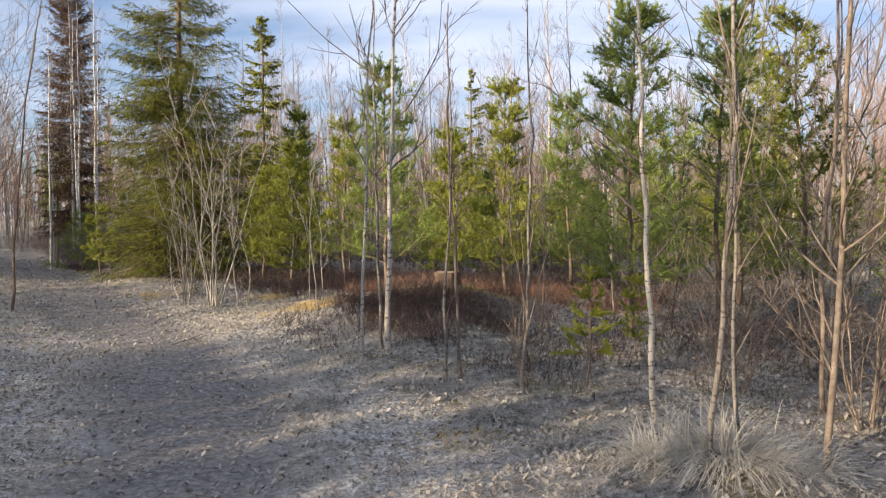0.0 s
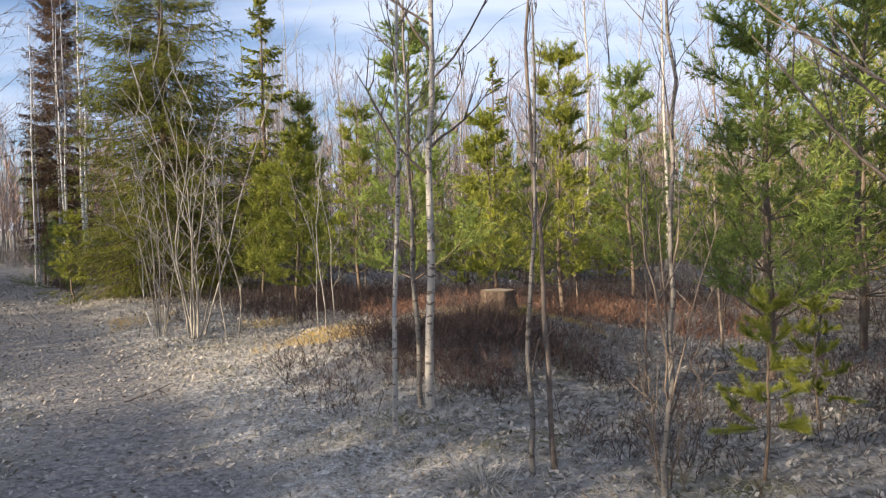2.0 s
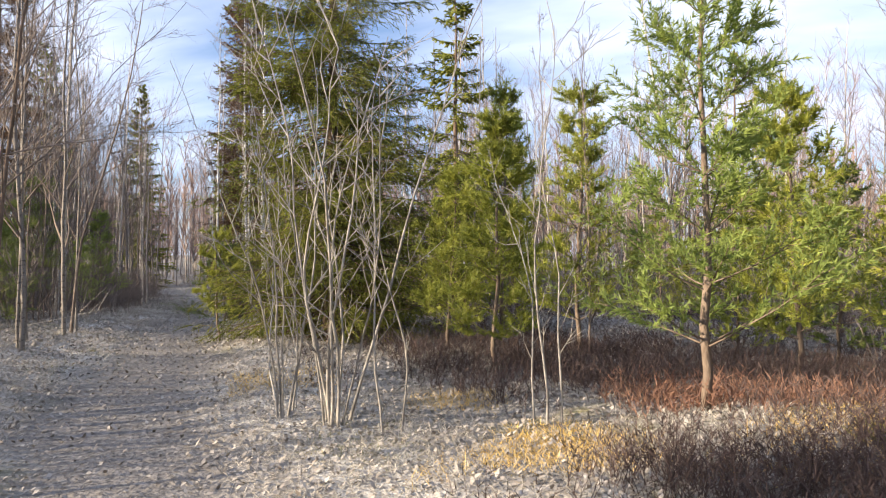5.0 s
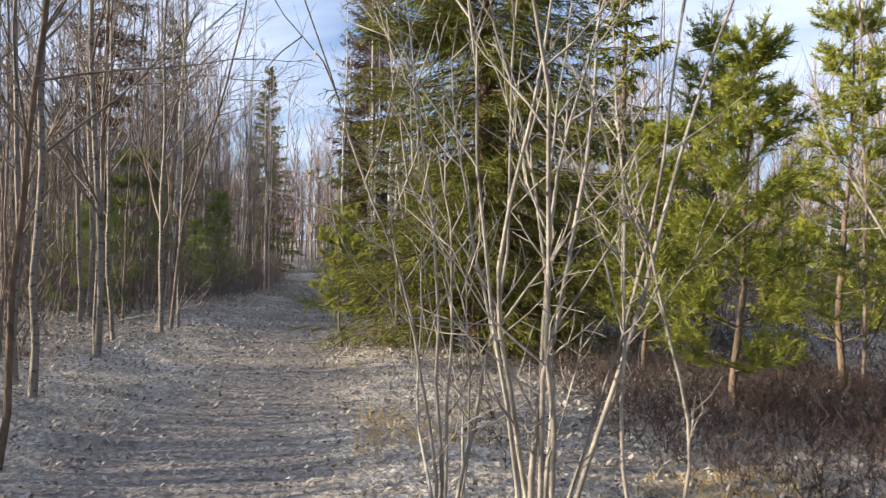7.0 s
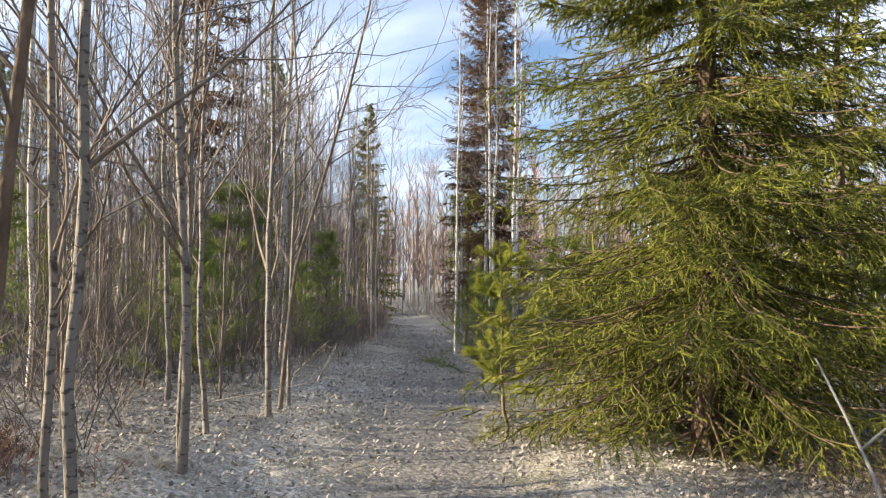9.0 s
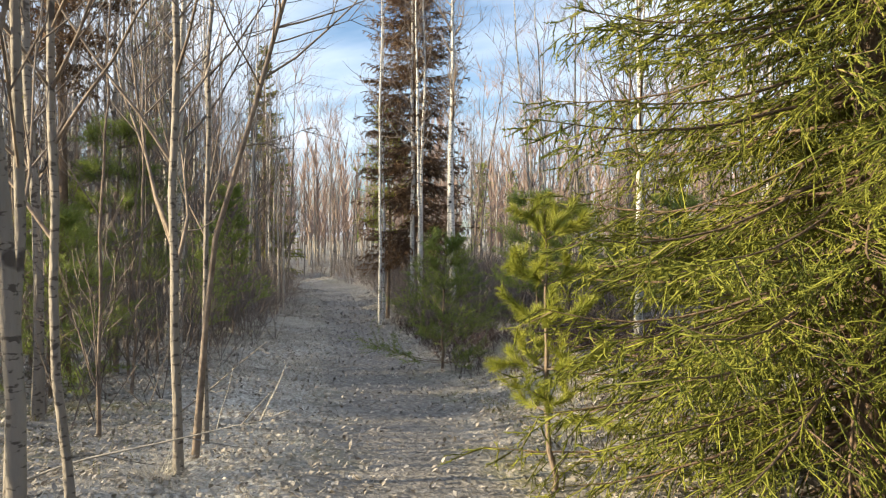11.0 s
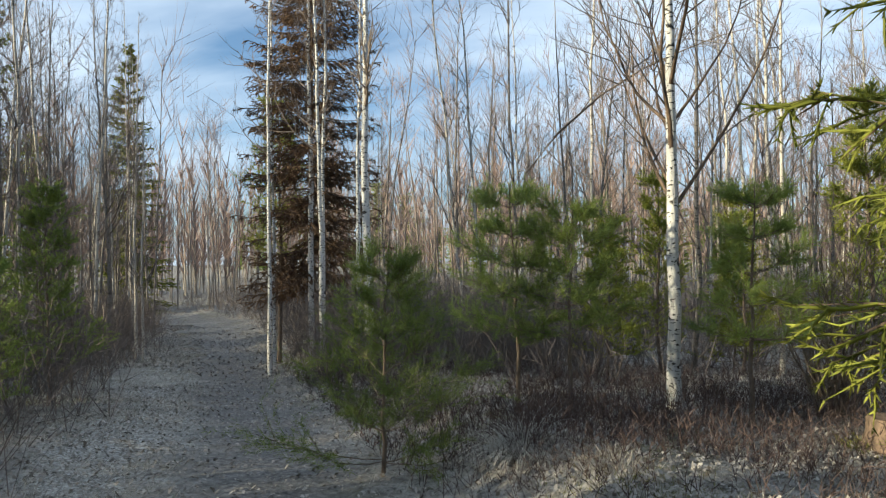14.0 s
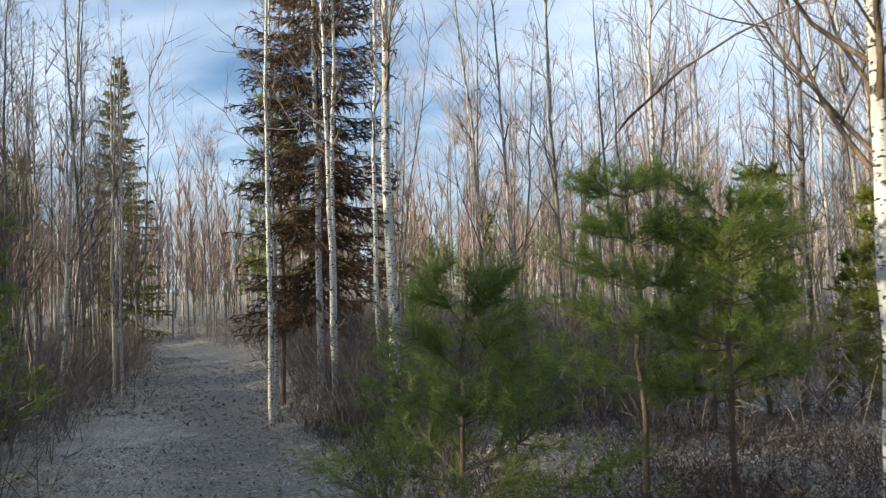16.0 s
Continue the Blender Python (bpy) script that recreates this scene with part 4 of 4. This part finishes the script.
GREEN = [(-7.4, 16.7, 0.7, 0.6), (-6.9, 17.5, 0.8, 0.6), (-8.3, 17.3, 0.6, 0.6), (-8.7, 18.4, 0.5, 0.5), (-7.6, 18.2, 0.7, 0.5), (-2.2, 8.8, 0.7, 0.3), (-0.4, 7.5, 0.6, 0.3), (1.4, 8.0, 0.8, 0.3), (0.3, 6.0, 0.6, 0.25), (-7.66, 14.0, 0.28), (-3.0, 10.6, 0.4, 0.5), (-6.6, 12.3, 0.35, 0.5), (-8.6, 17.6, 0.6, 0.35), (-7.6, 17.8, 0.9, 0.35), (0.6, 5.3, 0.5, 0.3), (-1.1, 7.6, 0.7, 0.25), (-10.4, 14.9, 0.9, 0.25), (-7.9, 11.0, 0.9, 0.25)]
r = np.random.default_rng(9)
NEAR = (-14.0, 5.0, 1.5, 26.0)
bushy("heather", "dark brown leafless heather on the mound and bank", "heather", patches(r, HEATHER, 300), r, 0.26, 1, 0.005, M_HEATHER, spread=0.45)
bushy("dead_bilberry", "rusty dead low shrub round the stump", "shrub", patches(r, RUST, 420), r, 0.20, 1, 0.008, M_RUST, spread=0.45)
cover("golden_grass", "tufts of dry grass in the gold of sunlit patches", "grass", patches(r, SUNLIT_SPOTS, 3500), r, 0.09, 0.006, M_SUNLIT_GRASS, lean=0.9)
cover("mossy_grass", "patches of yellow-green mossy grass", "grass", patches(r, GREEN, 2600), r, 0.06, 0.006, M_GREEN_GRASS, lean=0.9)


def verge_density(x, y):
    g, _ = trail_gap(x, y)
    patch = 0.5 + 0.5 * np.sin(1.7 * x + 0.9 * y) * np.sin(1.1 * y - 1.3 * x + 2)
    return np.clip((g - 0.55) / 0.4, 0, 1) * np.clip(1.25 - g / 4.5, 0.08, 1) * (0.15 + 0.85 * patch)


cover("dry_grass", "short bleached dry grass on the verges", "grass", sample(r, 900000, (-11.0, 3.5, 2.0, 20.0), lambda x, y: verge_density(x, y) * np.where(y < 13, 1.0, 0.45)), r, 0.10, 0.0048, M_GRASS, lean=1.9)
cover("dry_grass", "short bleached dry grass on the far verges", "grass", sample(r, 260000, (-20.0, -9.0, 18.0, 33.0), lambda x, y: verge_density(x, y) * np.where(y < 20, np.where(x > -11, 0.3, 1.0), 1.0)), r, 0.12, 0.007, M_GRASS, lean=1.9)


def leaf_litter(count, box, density, grown=1.0):
    p = sample(r, count, box, density)
    n = len(p)
    az, size = r.uniform(0, 2 * np.pi, n), r.uniform(0.008, 0.025, n) * grown
    u = np.stack([np.cos(az), np.sin(az), r.normal(0, 0.5, n)], -1) * size[:, None]
    w = np.stack([-np.sin(az), np.cos(az), r.normal(0, 0.35, n)], -1) * size[:, None] * 0.65
    p = p + np.array([0, 0, 1.0]) * r.uniform(0.006, 0.022, (n, 1))
    v = np.stack([p - u, p - w * 0.9 + [0, 0, 0.004], p + u, p + w * 0.9 + [0, 0, 0.004]], 1).reshape(-1, 3)
    ob = new("leaf_litter", make_mesh("leaf_litter", v, np.arange(n * 4).reshape(-1, 4), M_LEAF))
    tagged(ob, "grey-brown fallen leaves strewn over the ground", "leaves", kind="stuff")


leaf_litter(330000, NEAR, lambda x, y: np.clip(trail_gap(x, y)[0] / 1.1, 0.22, 1) * np.clip(1.3 - trail_gap(x, y)[0] / 7, 0.1, 1))
leaf_litter(60000, (-24.0, -4.0, 26.0, 37.0), lambda x, y: np.clip(trail_gap(x, y)[0] / 1.1, 0.3, 1) * np.clip(1.3 - trail_gap(x, y)[0] / 5, 0.1, 1), 1.6)


def undergrowth():
    def thick(x, y):
        g, s = trail_gap(x, y)
        return np.where(s < 0, np.clip((g - np.where(y > 16, 1.15, 1.9)) / 1.3, 0, 1), np.maximum(np.clip((g - 6) / 3, 0, 1) * 0.3, np.clip((y - 23) / 4, 0, 1) * np.clip((g - 1.2) / 0.8, 0, 1)))
    pos = sample(r, 14000, (-26, 14, -10, 44), thick)
    # denser growth added left of the start, partly out of view, to block low sun
    pos = np.concatenate([pos, sample(r, 1600, (-14, -1, -10, 9), thick)])

    def edge(x, y):
        g, s = trail_gap(x, y)
        near = np.where(s > 0, 0.8, 1.75)
        return np.clip((g - near) / 0.6, 0, 1) * np.clip((6.0 - g) / 3, 0.12, 1) * np.where(s > 0, np.clip((y - 22.5) / 2, 0, 1), 1.0)
    pos = np.concatenate([pos, sample(r, 7500, (-26, -2, 19, 42), edge), sample(r, 650, (-13.0, -8.0, 23.5, 28), edge)])
    bushy("undergrowth", "dense brown leafless undergrowth beneath the birches", "undergrowth", pos, r, 1.25, 4, 0.009, M_TWIG, spread=0.42, twig=0.4)


undergrowth()


# ---- tussocks, stumps, fallen wood ----
def ribbons(points, width):
    b, n, _ = points.shape
    tang = unit(np.gradient(points, axis=1))
    side = unit(np.cross(tang, np.array([0, 0, 1.0]) + 1e-3)) * (width * np.linspace(1, 0.15, n))[None, :, None]
    v = np.stack([points - side, points + side], 2).reshape(-1, 3)
    idx = np.arange(b * n * 2).reshape(b, n, 2)
    q = np.stack([idx[:, :-1, 0], idx[:, :-1, 1], idx[:, 1:, 1], idx[:, 1:, 0]], -1).reshape(-1, 4)
    return v, q


def tussock(seed, radius, length, count):
    rr = np.random.default_rng(seed)
    az = rr.uniform(0, 2 * np.pi, count)
    base = np.stack([np.cos(az), np.sin(az), np.zeros(count)], -1) * rr.uniform(0, radius, (count, 1)) - np.array([0, 0, 0.02])
    hd = unit(np.stack([np.cos(az), np.sin(az), rr.uniform(0.6, 2.2, count)], -1) + rr.normal(0, 0.35, (count, 3)))
    pts = grow(rr, base, hd, length * rr.uniform(0.5, 1.2, count), 6, -0.30, 0.05)
    pts[..., 2] = np.maximum(pts[..., 2], -0.06)
    root = thing("grass_tussock", "bleached dry grass tussock with drooping blades", "grass tussock", "dry grass tussocks")
    low = pts[:, -1, 2] < 0.08
    for name, pick in (("drooping_grass", low), ("upright_grass", ~low)):
        v, f = ribbons(pts[pick], 0.003)
        tagged(part(name, make_mesh(name, v, f, M_GRASS), root), kind="stuff")
    return root


for i, (x, y, rad, ln, cnt) in enumerate([(1.55, 4.15, 0.30, 0.42, 900), (1.25, 4.35, 0.22, 0.34, 500), (1.95, 4.2, 0.24, 0.36, 500), (0.35, 5.6, 0.14, 0.22, 220), (-8.27, 19.4, 0.22, 0.30, 700), (-0.25, 6.4, 0.14, 0.22, 260), (-7.7, 18.9, 0.12, 0.2, 200),
                                          (-1.0, 6.0, 0.12, 0.18, 200), (0.75, 4.9, 0.14, 0.2, 240), (-8.0, 12.9, 0.12, 0.2, 160), (-8.9, 14.7, 0.14, 0.22, 200)]):
    one(tussock(300 + i, rad, ln, cnt), x, y)


def stump(seed, label, radius, height, face=None):
    """A sawn stump: flared root collar, barked side and a pale cut face, with a mossy cushion at its foot."""
    rr = np.random.default_rng(seed)
    root = thing("tree_stump", label, "stump")
    a0 = np.linspace(0, 2 * np.pi, 28, endpoint=False)
    lobe = 1 + 0.10 * np.sin(5 * a0 + 1) + 0.06 * np.sin(9 * a0) + rr.normal(0, 0.015, 28)
    rings = []
    for zz, k in ((-0.08, 1.6), (0.0, 1.42), (0.25, 1.14), (0.6, 1.0), (0.96, 0.99), (1.0, 0.95)):
        rings.append(np.stack([np.cos(a0) * radius * k * (1 + (lobe - 1) * k), np.sin(a0) * radius * k * (1 + (lobe - 1) * k), np.full(28, zz * height)], -1))
    v = np.concatenate(rings)
    idx = np.arange(len(v)).reshape(-1, 28)
    q = np.stack([idx[:-1], np.roll(idx, -1, 1)[:-1], np.roll(idx, -1, 1)[1:], idx[1:]], -1).reshape(-1, 4)
    part("stump_side", make_mesh("stump_side", v, q, M_CONIFER_BARK, smooth=True), root)
    top = np.concatenate([rings[-1] + [0, 0, 0.002], [[0, 0, height * 1.02]]])
    fan = np.stack([np.arange(28), (np.arange(28) + 1) % 28, np.full(28, 28)], -1)
    part("cut_face", make_mesh("cut_face", top, fan, face or M_WOOD), root, "pale weathered sawn face")
    k = 260
    az = rr.uniform(0, 2 * np.pi, k)
    p = np.stack([np.cos(az), np.sin(az), np.zeros(k)], -1) * rr.uniform(radius * 1.0, radius * 1.9, (k, 1))
    hd = unit(np.stack([np.cos(az), np.sin(az), np.full(k, 1.2)], -1) + rr.normal(0, 0.4, (k, 3)))
    v, f = blades(rr, p, hd, rr.uniform(0.05, 0.13, k), np.full(k, 0.02))
    tagged(part("moss_fringe", make_mesh("moss_fringe", v, f, M_GREEN_GRASS), root, "yellow-green moss at the foot"), kind="stuff")
    return root


one(stump(401, "old sawn tree stump with moss at its foot", 0.16, 0.25), 0.05, 9.95)
one(stump(402, "dark old tree stump on the bank", 0.17, 0.22, M_CONIFER_BARK), -6.0, 19.9)


def dead_branch(seed, label, length, radius, mat, bend=0.0):
    rr = np.random.default_rng(seed)
    root = thing("dead_branch", label, "branch", "fallen branches")
    b = grow(rr, np.zeros((1, 3)), np.array([[1.0, 0, 0.0]]), np.array([length]), 9, bend, 0.06)
    v, f = tubes(b, radius * np.linspace(1, 0.3, 9)[None], 6)
    part("branch_stem", make_mesh("branch_stem", v, f, mat, smooth=True), root)
    q, tg = along(b, rr.uniform(0.2, 0.95, (1, 6)))
    hd = side_heads(rr, tg, 45).reshape(-1, 3)
    for i in range(6):
        t3 = grow(rr, q[0, i:i + 1], hd[i:i + 1], np.array([length * rr.uniform(0.12, 0.3)]), 4, 0.02, 0.08)
        v, f = tubes(t3, radius * 0.4 * np.linspace(1, 0.4, 4)[None], 4)
        part("side_twig", make_mesh("side_twig", v, f, mat, smooth=True), root)
    return root


def lay(ob, x, y, turn, up=0.0, lift=0.02):
    ob.matrix_basis = pose(x, y, gz(x, y) + lift, 0, -up, turn)


lay(dead_branch(411, "grey dead stem leaning out of the shrub clump", 1.5, 0.0085, M_PALE_TWIG), -3.85, 11.2, 130, 34)
lay(dead_branch(412, "grey dead stem leaning out of the shrub clump", 1.2, 0.0075, M_PALE_TWIG), -3.7, 11.2, 115, 40)
lay(dead_branch(413, "thin pale fallen stick on the leaf litter", 0.9, 0.008, M_PALE_TWIG), 0.9, 9.6, 20, 3)
lay(dead_branch(414, "thin dark fallen stick on the trail", 0.45, 0.007, M_STEM), -3.0, 8.4, 60, 0)
lay(dead_branch(415, "pale bare stick in the undergrowth", 1.4, 0.008, M_PALE_TWIG), -9.4, 14.3, 20, 25)
lay(dead_branch(416, "pale bare stick in the undergrowth", 1.2, 0.008, M_PALE_TWIG), -9.9, 16.0, -10, 30)
